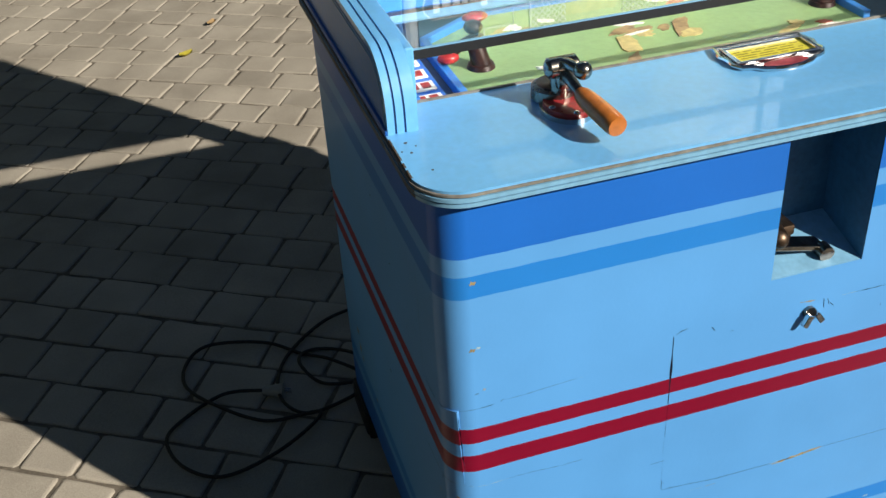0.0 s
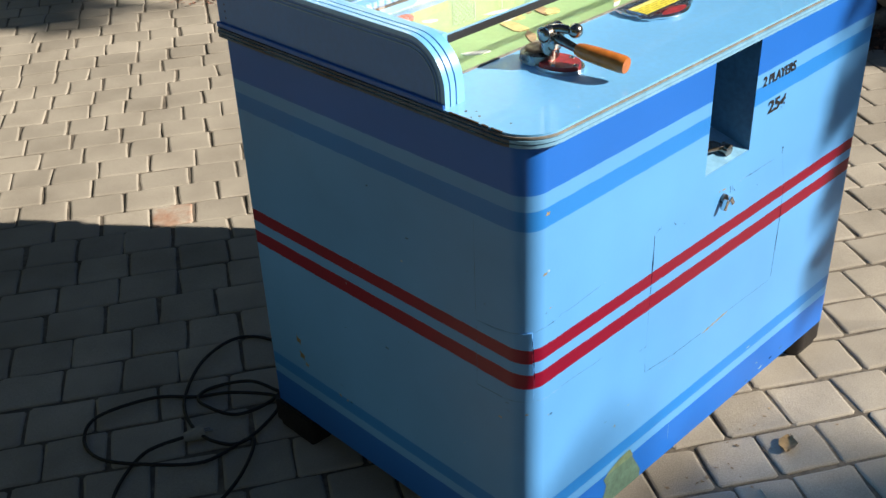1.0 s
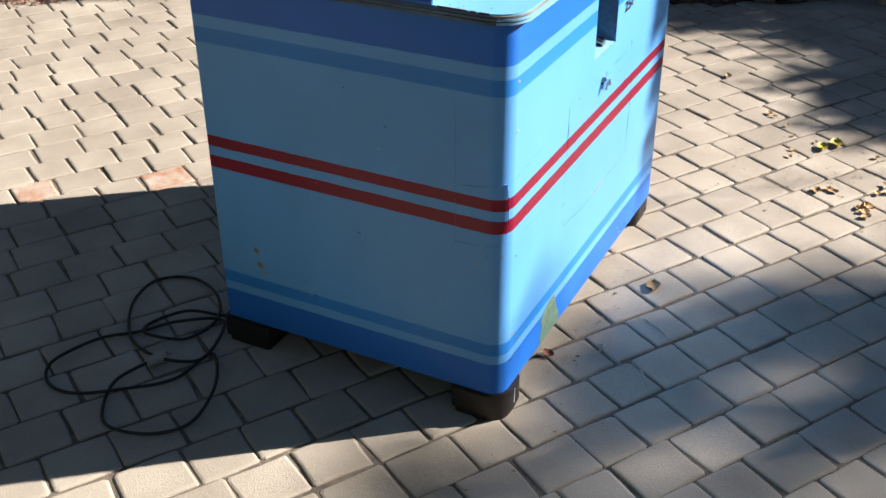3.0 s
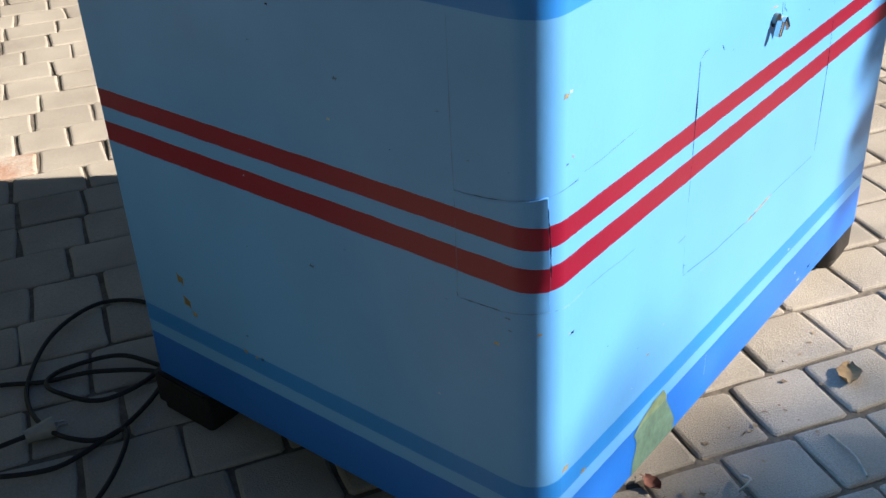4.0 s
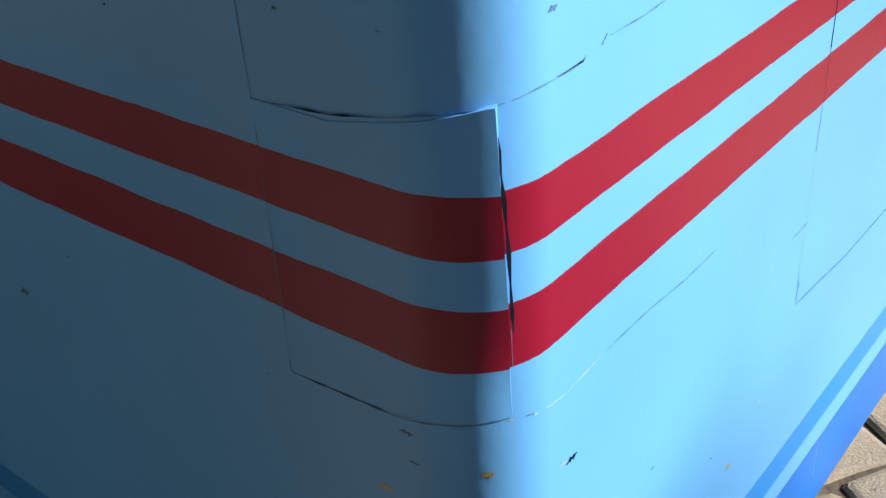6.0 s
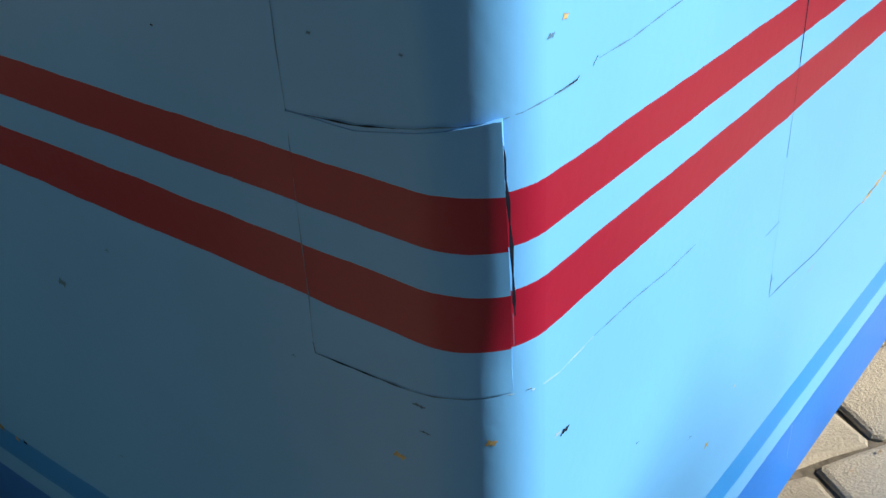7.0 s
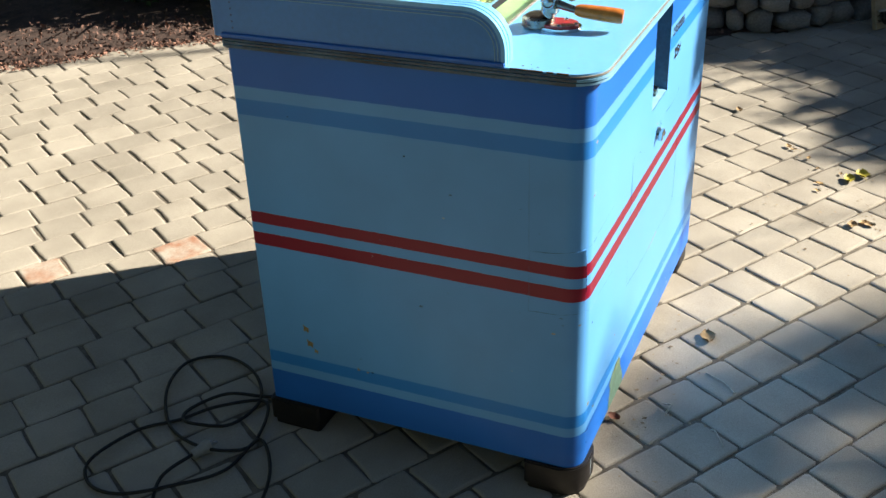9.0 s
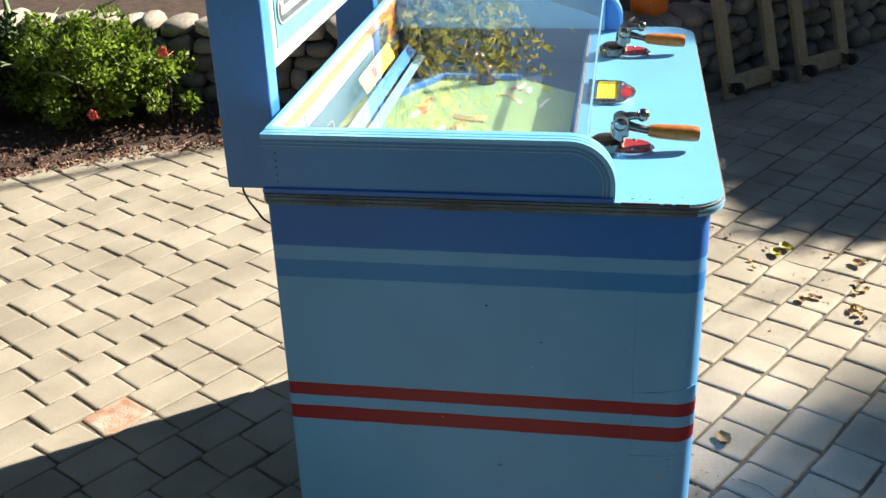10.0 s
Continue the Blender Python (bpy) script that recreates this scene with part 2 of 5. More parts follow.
def catmull(pts, n=10):
    pts = [Vector(p) for p in pts]
    out = []
    for i in range(len(pts) - 1):
        p0, p1, p2, p3 = pts[max(i - 1, 0)], pts[i], pts[i + 1], pts[min(i + 2, len(pts) - 1)]
        for k in range(n):
            t = k / n
            out.append(0.5 * (2 * p1 + (p2 - p0) * t + (2 * p0 - 5 * p1 + 4 * p2 - p3) * t * t + (3 * p1 - p0 - 3 * p2 + p3) * t ** 3))
    out.append(pts[-1])
    return out


# ---- ground ----
bm = bmesh.new()
S = 400
vs = [bm.verts.new(p) for p in ((-S, -S, -0.0055), (S, -S, -0.0055), (S, S, -0.0055), (-S, S, -0.0055))]
bm.faces.new(vs)
tagged(part("ground", bm, SAND), "bare sandy ground under the paving", "ground", kind="structure")
# ---- arcade machine ----
W, D, H0, H1 = 1.14, 0.765, 0.077, 0.956
R = 0.042
machine = tagged(new("arcade_machine"), "sky-blue painted two-player arcade cabinet with red stripes on pavers", "arcade machine")
SLOT = (0.494, 0.644, 0.720)


def strip(bm, line, z0, z1):
    """An upright sheet along a plan line."""
    lo = [bm.verts.new((x, y, z0)) for x, y in line]
    hi = [bm.verts.new((x, y, z1)) for x, y in line]
    for i in range(len(line) - 1):
        bm.faces.new((lo[i], lo[i + 1], hi[i + 1], hi[i]))


# body: a shell with the coin recess opening cut through the front
bm = bmesh.new()
loop = rounded(0, W, 0, D, R, 0.008, 10)
front_l = [p for p in loop if p[0] < W / 2 and p[1] < D / 2]
rest_loop = [p for p in loop if not (p[0] < W / 2 and p[1] < D / 2)]
strip(bm, rest_loop + front_l, H0, H1)
xs, zs = (R, SLOT[0], SLOT[1], W - R), (H0, SLOT[2], H1)
for i in range(3):
    for k in range(2):
        if not (i == 1 and k == 1):
            q = [bm.verts.new(p) for p in ((xs[i], 0, zs[k]), (xs[i + 1], 0, zs[k]), (xs[i + 1], 0, zs[k + 1]), (xs[i], 0, zs[k + 1]))]
            bm.faces.new(q)
bm.faces.new([bm.verts.new((x, y, H0)) for x, y in loop][::-1])
bmesh.ops.remove_doubles(bm, verts=bm.verts, dist=1e-5)
body = part("body", bm, PAINT, machine, smooth=True)

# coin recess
# recess walls are a darker blue than the cabinet, the sill paler
RECESS = material("dark_recess_blue", (0.045, 0.175, 0.34), 0.45, vary=0.3, scale=12)
BRONZE = material("worn_bronze", (0.20, 0.14, 0.10), 0.42, metal=1.0, vary=0.45, scale=35)
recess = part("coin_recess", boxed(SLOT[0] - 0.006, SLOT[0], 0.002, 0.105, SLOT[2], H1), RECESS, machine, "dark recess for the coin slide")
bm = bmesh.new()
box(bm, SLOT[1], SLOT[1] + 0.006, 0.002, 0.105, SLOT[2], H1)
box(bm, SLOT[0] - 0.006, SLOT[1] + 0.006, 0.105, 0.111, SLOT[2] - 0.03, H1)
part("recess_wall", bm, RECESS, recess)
bm = bmesh.new()
q = [bm.verts.new(p) for p in ((SLOT[0], 0.002, SLOT[2]), (SLOT[1], 0.002, SLOT[2]), (SLOT[1], 0.105, SLOT[2] + 0.028), (SLOT[0], 0.105, SLOT[2] + 0.028),
                               (SLOT[0], 0.002, SLOT[2] - 0.004), (SLOT[1], 0.002, SLOT[2] - 0.004), (SLOT[1], 0.105, SLOT[2] - 0.004), (SLOT[0], 0.105, SLOT[2] - 0.004))]
for f in ((0, 1, 2, 3), (7, 6, 5, 4), (0, 4, 5, 1), (1, 5, 6, 2), (2, 6, 7, 3), (3, 7, 4, 0)):
    bm.faces.new([q[i] for i in f])
part("sill", bm, TRIM, recess)
slide = part("coin_slide", boxed(0.496, 0.552, 0.045, 0.1, 0.741, 0.764, bevel=0.006), BRONZE, machine, "worn bronze coin slide")
bm = bmesh.new()
box(bm, 0.506, 0.596, 0.020, 0.052, 0.738, 0.746, bevel=0.002, m=Matrix.Translation((0.55, 0.03, 0.746)) @ Matrix.Rotation(radians(13), 4, "Y") @ Matrix.Translation((-0.55, -0.03, -0.74)))
part("tongue", bm, STEEL, slide)
bm = bmesh.new()
cyl(bm, (0.592, 0.012, 0.733), (0.592, 0.03, 0.735), 0.012, seg=14)
part("coin_knob", bm, STEEL, slide, smooth=True)
bm = bmesh.new()
cyl(bm, (0.515, 0.03, 0.765), (0.515, 0.085, 0.775), 0.019, 0.023, seg=18)
ball(bm, (0.517, 0.03, 0.768), 0.016, 14, 10)
box(bm, 0.527, 0.552, 0.04, 0.09, 0.76, 0.778, bevel=0.004)
part("coin_head", bm, BRONZE, slide, "worn bronze coin head", smooth=True)
bm = bmesh.new()
cyl(bm, (0.505, 0.03, 0.765), (0.505, 0.06, 0.785), 0.014, seg=12)
part("pivot", bm, CHROME, slide, smooth=True)

def ring_prism(bm, outer, inner, z0, z1):
    """A flat ring between two plan outlines of equal length."""
    k = len(outer)
    rows = [[bm.verts.new((x, y, z)) for x, y in line] for line, z in ((outer, z0), (outer, z1), (inner, z1), (inner, z0))]
    for a in range(4):
        p, q = rows[a], rows[(a + 1) % 4]
        for i in range(k):
            bm.faces.new((p[i], p[(i + 1) % k], q[(i + 1) % k], q[i]))


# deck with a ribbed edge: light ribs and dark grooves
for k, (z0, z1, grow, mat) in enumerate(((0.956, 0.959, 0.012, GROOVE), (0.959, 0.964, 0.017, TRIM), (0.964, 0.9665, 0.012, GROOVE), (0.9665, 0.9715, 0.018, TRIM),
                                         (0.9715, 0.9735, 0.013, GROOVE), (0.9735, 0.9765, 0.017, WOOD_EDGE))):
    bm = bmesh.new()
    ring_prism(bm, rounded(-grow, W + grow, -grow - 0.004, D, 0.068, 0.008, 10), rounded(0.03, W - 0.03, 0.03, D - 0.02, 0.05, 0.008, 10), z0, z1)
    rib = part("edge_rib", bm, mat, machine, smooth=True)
    # faces turned to the cabinet's sides are darker and browner
    rib.data.materials.append(EDGE_DARK)
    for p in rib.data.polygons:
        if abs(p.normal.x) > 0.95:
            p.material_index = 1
bm = bmesh.new()
prism(bm, rounded(-0.014, W + 0.014, -0.018, 0.242, 0.066, 0.004, 10), 0.9765, 0.98)
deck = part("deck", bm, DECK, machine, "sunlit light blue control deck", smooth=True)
bm = bmesh.new()
prism(bm, [(0.05, 0.239), (W - 0.05, 0.239), (W - 0.05, 0.244), (0.05, 0.244)], 0.979, 0.9825)
part("deck_edge", bm, WOOD_EDGE, deck)

# small dents in the deck paint and a worn corner
DENT = material("bare_dent", (0.09, 0.055, 0.035), 0.8, vary=0.4, scale=80)
for x, y, rad in ((0.005, 0.132, 0.0024), (0.005, 0.103, 0.0022), (0.015, 0.119, 0.0014), (0.017, 0.050, 0.0018), (-0.006, 0.110, 0.0016)):
    bm = bmesh.new()
    rng = random.Random(x * 7 + y)
    prism(bm, [(x + rad * rng.uniform(0.6, 1.2) * math.cos(0.785 * i), y + rad * rng.uniform(0.6, 1.3) * math.sin(0.785 * i)) for i in range(8)], 0.9795, 0.9802)
    part("dent", bm, DENT, deck)
for y0, y1 in ((0.088, 0.150), (0.040, 0.062), (0.068, 0.081)):
    part("worn_edge", boxed(-0.0146, -0.0115, y0, y1, 0.9772, 0.9803, bevel=0.0006), DENT, deck)

# side rails with rounded front and ribbed rim
RAIL0, RAIL1, RTOP, RR = 0.163, 0.760, 1.081, 0.075


def rail_outline(grow, y0=RAIL0, y1=RAIL1, z0=0.9765):
    pts = [(y1, z0), (y1, RTOP + grow)]
    for i in range(11):
        a = radians(90 + 9 * i)
        pts.append((y0 + RR + (RR + grow) * math.cos(a), RTOP - RR + (RR + grow) * math.sin(a)))
    pts.append((y0 - grow, z0))
    return pts


def plate_x(bm, outline, x0, x1):
    """A prism over a (y, z) outline between two x."""
    a = [bm.verts.new((x0, y, z)) for y, z in outline]
    b = [bm.verts.new((x1, y, z)) for y, z in outline]
    bm.faces.new(a), bm.faces.new(b[::-1])
    k = len(outline)
    for i in range(k):
        bm.faces.new((a[i], b[i], b[(i + 1) % k], a[(i + 1) % k]))


for side in (0, 1):
    bm = bmesh.new()
    x0, x1 = (-0.010, 0.030) if side == 0 else (W - 0.030, W + 0.010)
    plate_x(bm, rail_outline(-0.004), x0, x1)
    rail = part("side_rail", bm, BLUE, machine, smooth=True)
    xa = x0 - 0.001
    for k, w in enumerate((0.010, 0.003, 0.010, 0.003, 0.016)):
        bm = bmesh.new()
        plate_x(bm, rail_outline(0.003 if k % 2 == 0 else 0.0005)[1:] + rail_outline(-0.005)[1:][::-1], xa, xa + w)
        # rim tops take the lighter deck blue for their sunlit look
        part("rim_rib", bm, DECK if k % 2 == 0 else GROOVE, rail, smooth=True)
        xa += w
    # face trim lines near the rim
    for g, mat in ((-0.0100, TRIM), (-0.0165, TRIM)):
        bm = bmesh.new()
        xf = (x0 - 0.0012, x0 + 0.002) if side == 0 else (x1 - 0.002, x1 + 0.0012)
        plate_x(bm, rail_outline(g)[1:] + rail_outline(g - 0.0016)[1:][::-1], *xf)
        part("face_line", bm, mat, rail)
    bm = bmesh.new()
    xf = (x0 - 0.005, x0 + 0.002) if side == 0 else (x1 - 0.002, x1 + 0.005)
    box(bm, *xf, RAIL0 - 0.002, RAIL1 + 0.005, 0.9765, 0.987, bevel=0.002)
    part("base_molding", bm, BLUE_DARK, rail)
    for i in range(6):
        bm = bmesh.new()
        xs_ = x0 if side == 0 else x1
        cyl(bm, (xs_ - 0.001, 0.737, 0.998 + i * 0.013), (xs_ + 0.001, 0.737, 0.998 + i * 0.013), 0.0020, seg=8)
        part("nail", bm, GROOVE, rail)

# glass top in its frame
GZ = 1.071
# frame shares the sunlit deck blue
for a in ((0.0302, 0.044, 0.205, RAIL1, 0.0), (W - 0.044, W - 0.0302, 0.205, RAIL1, 0.0), (0.030, W - 0.030, RAIL1 - 0.006, D, 0.004)):
    part("glass_frame", boxed(a[0], a[1], a[2], a[3], 0.983, RTOP - 0.003 + a[4], bevel=0.003), DECK, machine)
top_glass = part("top_glass", boxed(0.0442, W - 0.0442, 0.212, RAIL1 - 0.0062, GZ - 0.004, GZ), GLASS, machine)
top_glass.visible_shadow = False
edging = part("glass_strip", boxed(0.0442, W - 0.0442, 0.2085, 0.2118, GZ - 0.013, GZ + 0.0005), BLACK, machine, "black edge strip under the glass")
part("glass_lip", boxed(0.0442, W - 0.0442, 0.2082, 0.2118, GZ + 0.0005, GZ + 0.0022), TRIM, edging)

# floor and one side wall coloured dark so the glass reflection stands out
GREYBLUE = material("dimmed_grey_blue", (0.035, 0.07, 0.11), 0.5, vary=0.3, scale=9)
# inside: floor, walls, green field and its painted marks
inside = part("playfield", boxed(0.058, W - 0.058, 0.244, RAIL1 - 0.006, 0.893, 0.901), GREYBLUE, machine)
FIELD = [(0.16, 0.34), (0.26, 0.262), (0.80, 0.262), (0.905, 0.40), (0.905, 0.60), (0.74, 0.69), (0.30, 0.69), (0.16, 0.60)]
bm = bmesh.new()
prism(bm, FIELD, 0.901, 0.906)
part("field", bm, GREEN, inside, "pale green painted field")
k = len(FIELD)
for i in range(k):
    a, b = Vector(FIELD[i]), Vector(FIELD[(i + 1) % k])
    if min(a.y, b.y) < 0.27:
        continue
    d = b - a
    m = Matrix.Translation((*((a + b) / 2), 0)) @ Matrix.Rotation(math.atan2(d.y, d.x), 4, "Z")
    part("field_border", boxed(-d.length / 2, d.length / 2, -0.004, 0.010, 0.901, 0.919, bevel=0.002, m=m), material("border_wood", (0.62, 0.50, 0.30), 0.5, vary=0.2, scale=30) if i == 2 else bpy.data.materials["border_wood"] if "border_wood" in bpy.data.materials else BLUE, inside)
ARTY = material("art_yellow", (0.52, 0.44, 0.20), 0.5, vary=0.3, scale=60)
ARTRED = material("art_red", (0.45, 0.12, 0.09), 0.5, vary=0.3, scale=60)
ARTB = material("art_brown", (0.34, 0.24, 0.13), 0.5, vary=0.4, scale=60)


def patch(cx, cy, rx, ry, turn, seed):
    rng = random.Random(seed)
    pts = []
    for i in range(14):
        a = 2 * math.pi * i / 14
        r = rng.uniform(0.65, 1.15)
        p = Vector((rx * r * math.cos(a), ry * r * math.sin(a)))
        p.rotate(Matrix.Rotation(radians(turn), 2))
        pts.append((cx + p.x, cy + p.y))
    return pts


ARTS = []
for px, py in ((0.53, 0.51), (0.70, 0.59), (0.36, 0.60), (0.80, 0.40)):
    rng = random.Random(px)
    for k in range(7):
        ARTS.append((px + rng.gauss(0, 0.045), py + rng.gauss(0, 0.018), rng.uniform(0.012, 0.035), rng.uniform(0.005, 0.012), rng.uniform(-40, 40), rng.choice((ARTY, ARTB, ARTY, WHITE, ARTRED))))
ARTS += [(0.485, 0.465, 0.045, 0.022, 75, ARTY), (0.500, 0.520, 0.030, 0.014, 20, ARTB), (0.462, 0.400, 0.040, 0.010, 50, ARTB), (0.60, 0.50, 0.050, 0.016, 60, ARTB), (0.605, 0.465, 0.028, 0.014, 10, ARTY), (0.33, 0.42, 0.03, 0.007, -30, WHITE), (0.44, 0.36, 0.035, 0.005, 20, WHITE), (0.72, 0.33, 0.04, 0.005, -15, WHITE)]
for i, (cx, cy, rx, ry, turn, mat) in enumerate(ARTS):
    bm = bmesh.new()
    prism(bm, patch(cx, cy, rx, ry, turn, i), 0.9058, 0.9066 + 0.00005 * i)
    part("painted_mark", bm, mat, inside)
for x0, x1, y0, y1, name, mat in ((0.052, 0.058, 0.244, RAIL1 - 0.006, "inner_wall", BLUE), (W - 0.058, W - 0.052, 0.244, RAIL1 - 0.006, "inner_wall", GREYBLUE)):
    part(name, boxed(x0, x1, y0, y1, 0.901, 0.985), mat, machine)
part("inner_wall", boxed(0.058, W - 0.058, RAIL1 - 0.012, RAIL1 - 0.006, 0.901, 1.063), material("orange_ply", (0.46, 0.17, 0.04), 0.6, vary=0.25, scale=12), machine, "bare orange plywood back wall")
part("inner_wall", boxed(0.058, W - 0.058, 0.244, 0.250, 0.901, 0.975), BLUE, machine)
part("grey_panel", boxed(0.20, W - 0.20, RAIL1 - 0.020, RAIL1 - 0.012, 0.913, 1.043, bevel=0.002), GREYBLUE, machine, "grey-blue board on the inner back wall")
bm = bmesh.new()
box(bm, -0.46, 0.46, -0.014, 0.014, -0.002, 0.002, m=Matrix.Translation((0.57, 0.700, 0.948)) @ Matrix.Rotation(radians(40), 4, "X"))
part("ramp_lip", bm, BLUE, machine)
bm = bmesh.new()
box(bm, -0.46, 0.46, -0.010, 0.010, -0.002, 0.002, m=Matrix.Translation((0.57, 0.676, 0.928)) @ Matrix.Rotation(radians(15), 4, "X"))
part("ramp_lip", bm, TRIM, machine)
bm = bmesh.new()
box(bm, -0.15, 0.15, -0.019, 0.019, 0.0, 0.002, m=Matrix.Translation((0.68, 0.712, 0.998)) @ Matrix.Rotation(radians(62), 4, "X"))
card = part("rule_card", bm, YELLOW, machine, "yellow rule card with a red spot")
bm = bmesh.new()
prism(bm, patch(0.0, 0.0, 0.022, 0.012, 0, 5), 0.002, 0.003)
o = part("red_spot", bm, REDPAINT, card)
o.matrix_basis = Matrix.Translation((0.64, 0.712, 0.998)) @ Matrix.Rotation(radians(62), 4, "X")

# score tiles along one end of the field
cx = 0.105
panel = part("score_panel", boxed(cx - 0.032, cx + 0.032, 0.30, 0.66, 0.901, 0.915, bevel=0.002), BLUE_DARK, machine)
for i in range(7):
    y = 0.325 + i * 0.048
    t = part("score_tile", boxed(cx - 0.024, cx + 0.024, y - 0.016, y + 0.016, 0.915, 0.918, bevel=0.001), WHITE, panel)
    bm = bmesh.new()
    box(bm, cx - 0.017, cx - 0.003, y - 0.010, y + 0.010, 0.918, 0.9188)
    box(bm, cx + 0.003, cx + 0.017, y - 0.010, y + 0.010, 0.918, 0.9188)
    part("tile_mark", bm, REDPAINT, t)

# the two little player dolls, each one plain figure on a stand
DOLL = material("dark_red_doll", (0.035, 0.014, 0.012), 0.35, vary=0.5, scale=70)
for x, y, sgn in ((0.226, 0.478, -1), (0.872, 0.487, 1)):
    bm = bmesh.new()
    cyl(bm, (x, y, 0.906), (x, y, 0.916), 0.024, 0.021, seg=18)
    tube(bm, [(x, y, 0.914), (x + 0.004 * sgn, y + 0.004, 0.945), (x + 0.006 * sgn, y + 0.012, 0.972)], lambda s: 0.017 - 0.003 * s, 12)
    ball(bm, (x + 0.006 * sgn, y + 0.016, 0.990), 0.016, 14, 10)
    tube(bm, [(x, y + 0.008, 0.972), (x + 0.024 * sgn, y + 0.010, 0.962), (x + 0.044 * sgn, y + 0.006, 0.945)], lambda s: 0.009 - 0.002 * s, 8)
    k0 = len(bm.faces)
    ball(bm, (x + 0.054 * sgn, y + 0.004, 0.938), 0.015, 12, 8, s=(1.25, 1, 0.9))
    ball(bm, (x - 0.002 * sgn, y + 0.030, 1.004), 0.015, 12, 8, s=(1.5, 1, 0.7))
    for v in bm.verts:
        v.co.z = 0.906 + (v.co.z - 0.906) * 0.74
    doll = part("doll", bm, DOLL, machine, "small dark player figure on a round stand", smooth=True)
    doll.data.materials.append(REDPAINT)
    for p in doll.data.polygons:
        p.material_index = 1 if p.index >= k0 and sgn < 0 else 0

# backbox on two uprights
box_thing = part("backbox", boxed(0.178, 0.974, 0.786, 0.845, 1.136, 1.80, bevel=0.012), PANEL, machine, "pale framed score glass between two uprights")
for x in (0.126, 0.976):
    part("upright", boxed(x, x + 0.05, 0.782, 0.884, 0.925, 1.86, bevel=0.004), BLUE, machine)
part("top_rail", boxed(0.176, 0.976, D + 0.012, 0.862, 1.815, 1.858, bevel=0.004), BLUE, machine)
part("back_batten", boxed(0.10, W - 0.10, D, D + 0.018, 0.84, 0.96, bevel=0.003), BLUE_DARK, machine)
part("score_glass", boxed(0.205, 0.947, 0.7835, 0.787, 1.172, 1.77, bevel=0.001), material("backglass_blue", (0.16, 0.33, 0.42), 0.12, vary=0.1, scale=6), box_thing)
oval = []
for cx, a0 in ((0.500, -90), (0.242, 90)):
    oval += [(cx + 0.026 * math.cos(radians(a0 + 15 * i)), 1.238 + 0.026 * math.sin(radians(a0 + 15 * i))) for i in range(13)]


def glass_plate(bm, outline, y0, y1):
    """A thin plate over an (x, z) outline, standing in the score glass's plane."""
    lo = [bm.verts.new((x, y0, z)) for x, z in outline]
    hi = [bm.verts.new((x, y1, z)) for x, z in outline]
    bm.faces.new(lo), bm.faces.new(hi[::-1])
    k = len(outline)
    for i in range(k):
        bm.faces.new((lo[i], hi[i], hi[(i + 1) % k], lo[(i + 1) % k]))


bm = bmesh.new()
glass_plate(bm, oval, 0.7815, 0.7835)
part("text_band", bm, material("band_grey", (0.11, 0.14, 0.16), 0.3, vary=0.4, scale=25), box_thing, "dark oval band with white script")
bm = bmesh.new()
tube(bm, [(x, 0.7812, z) for x, z in oval + oval[:2]], 0.0016, 6)
part("band_outline", bm, WHITE, box_thing, smooth=True)
random.seed(11)
x = 0.236
while x < 0.50:
    w = random.uniform(0.008, 0.018)
    part("text_bar", boxed(x, x + w, 0.7805, 0.7815, 1.227, random.choice((1.241, 1.252))), WHITE, box_thing)
    x += w + (0.005 if random.random() < 0.8 else 0.02)
bm = bmesh.new()
glass_plate(bm, [(0.335, 1.262), (0.44, 1.250), (0.57, 1.244), (0.70, 1.250), (0.84, 1.262), (0.88, 1.35), (0.84, 1.46), (0.36, 1.46), (0.31, 1.36)], 0.7822, 0.7835)
part("art_field", bm, material("art_green", (0.46, 0.56, 0.26), 0.3, vary=0.25, scale=20), box_thing)
bm = bmesh.new()
glass_plate(bm, [(0.49, 1.262), (0.62, 1.262), (0.61, 1.300), (0.50, 1.300)], 0.7816, 0.7822)
part("art_patch", bm, material("art_straw", (0.62, 0.58, 0.22), 0.3, vary=0.25, scale=30), box_thing)
for cx, sgn in ((0.430, 1), (0.700, -1)):
    bm = bmesh.new()
    for i in range(6):
        for k in (-1, 1):
            for j in range(6):
                a = (cx + sgn * 0.0125 * i, 0.7814, 1.270 + 0.0125 * j + (0.0125 if k < 0 else 0.0))
                cyl(bm, a, (a[0] + sgn * 0.0125, 0.7814, a[2] + k * 0.0125), 0.0017, seg=4, cap=False)
    tube(bm, [(cx, 0.7812, 1.260), (cx, 0.7812, 1.350)], 0.0024, 6)
    tube(bm, [(cx - sgn * 0.095, 0.7812, 1.349), (cx - sgn * 0.095, 0.7812, 1.299), (cx - sgn * 0.035, 0.7812, 1.299), (cx - sgn * 0.035, 0.7812, 1.266), (cx - sgn * 0.012, 0.7812, 1.266)], 0.002, 6)
    part("net_drawing", bm, WHITE, box_thing)
bm = bmesh.new()
ball(bm, (0.128, 0.884, 1.055), 0.004, 8, 6, s=(1, 1, 2.4))
part("reflector", bm, ORANGE, machine)
bm = bmesh.new()
tube(bm, catmull([(0.140, 0.860, 0.935), (0.140, 0.860, 0.915), (0.136, 0.850, 0.895), (0.131, 0.835, 0.878), (0.125, 0.820, 0.862), (0.120, 0.790, 0.850), (0.115, 0.764, 0.848)], 6), 0.0021)
part("cable", bm, BLACK, machine, smooth=True)

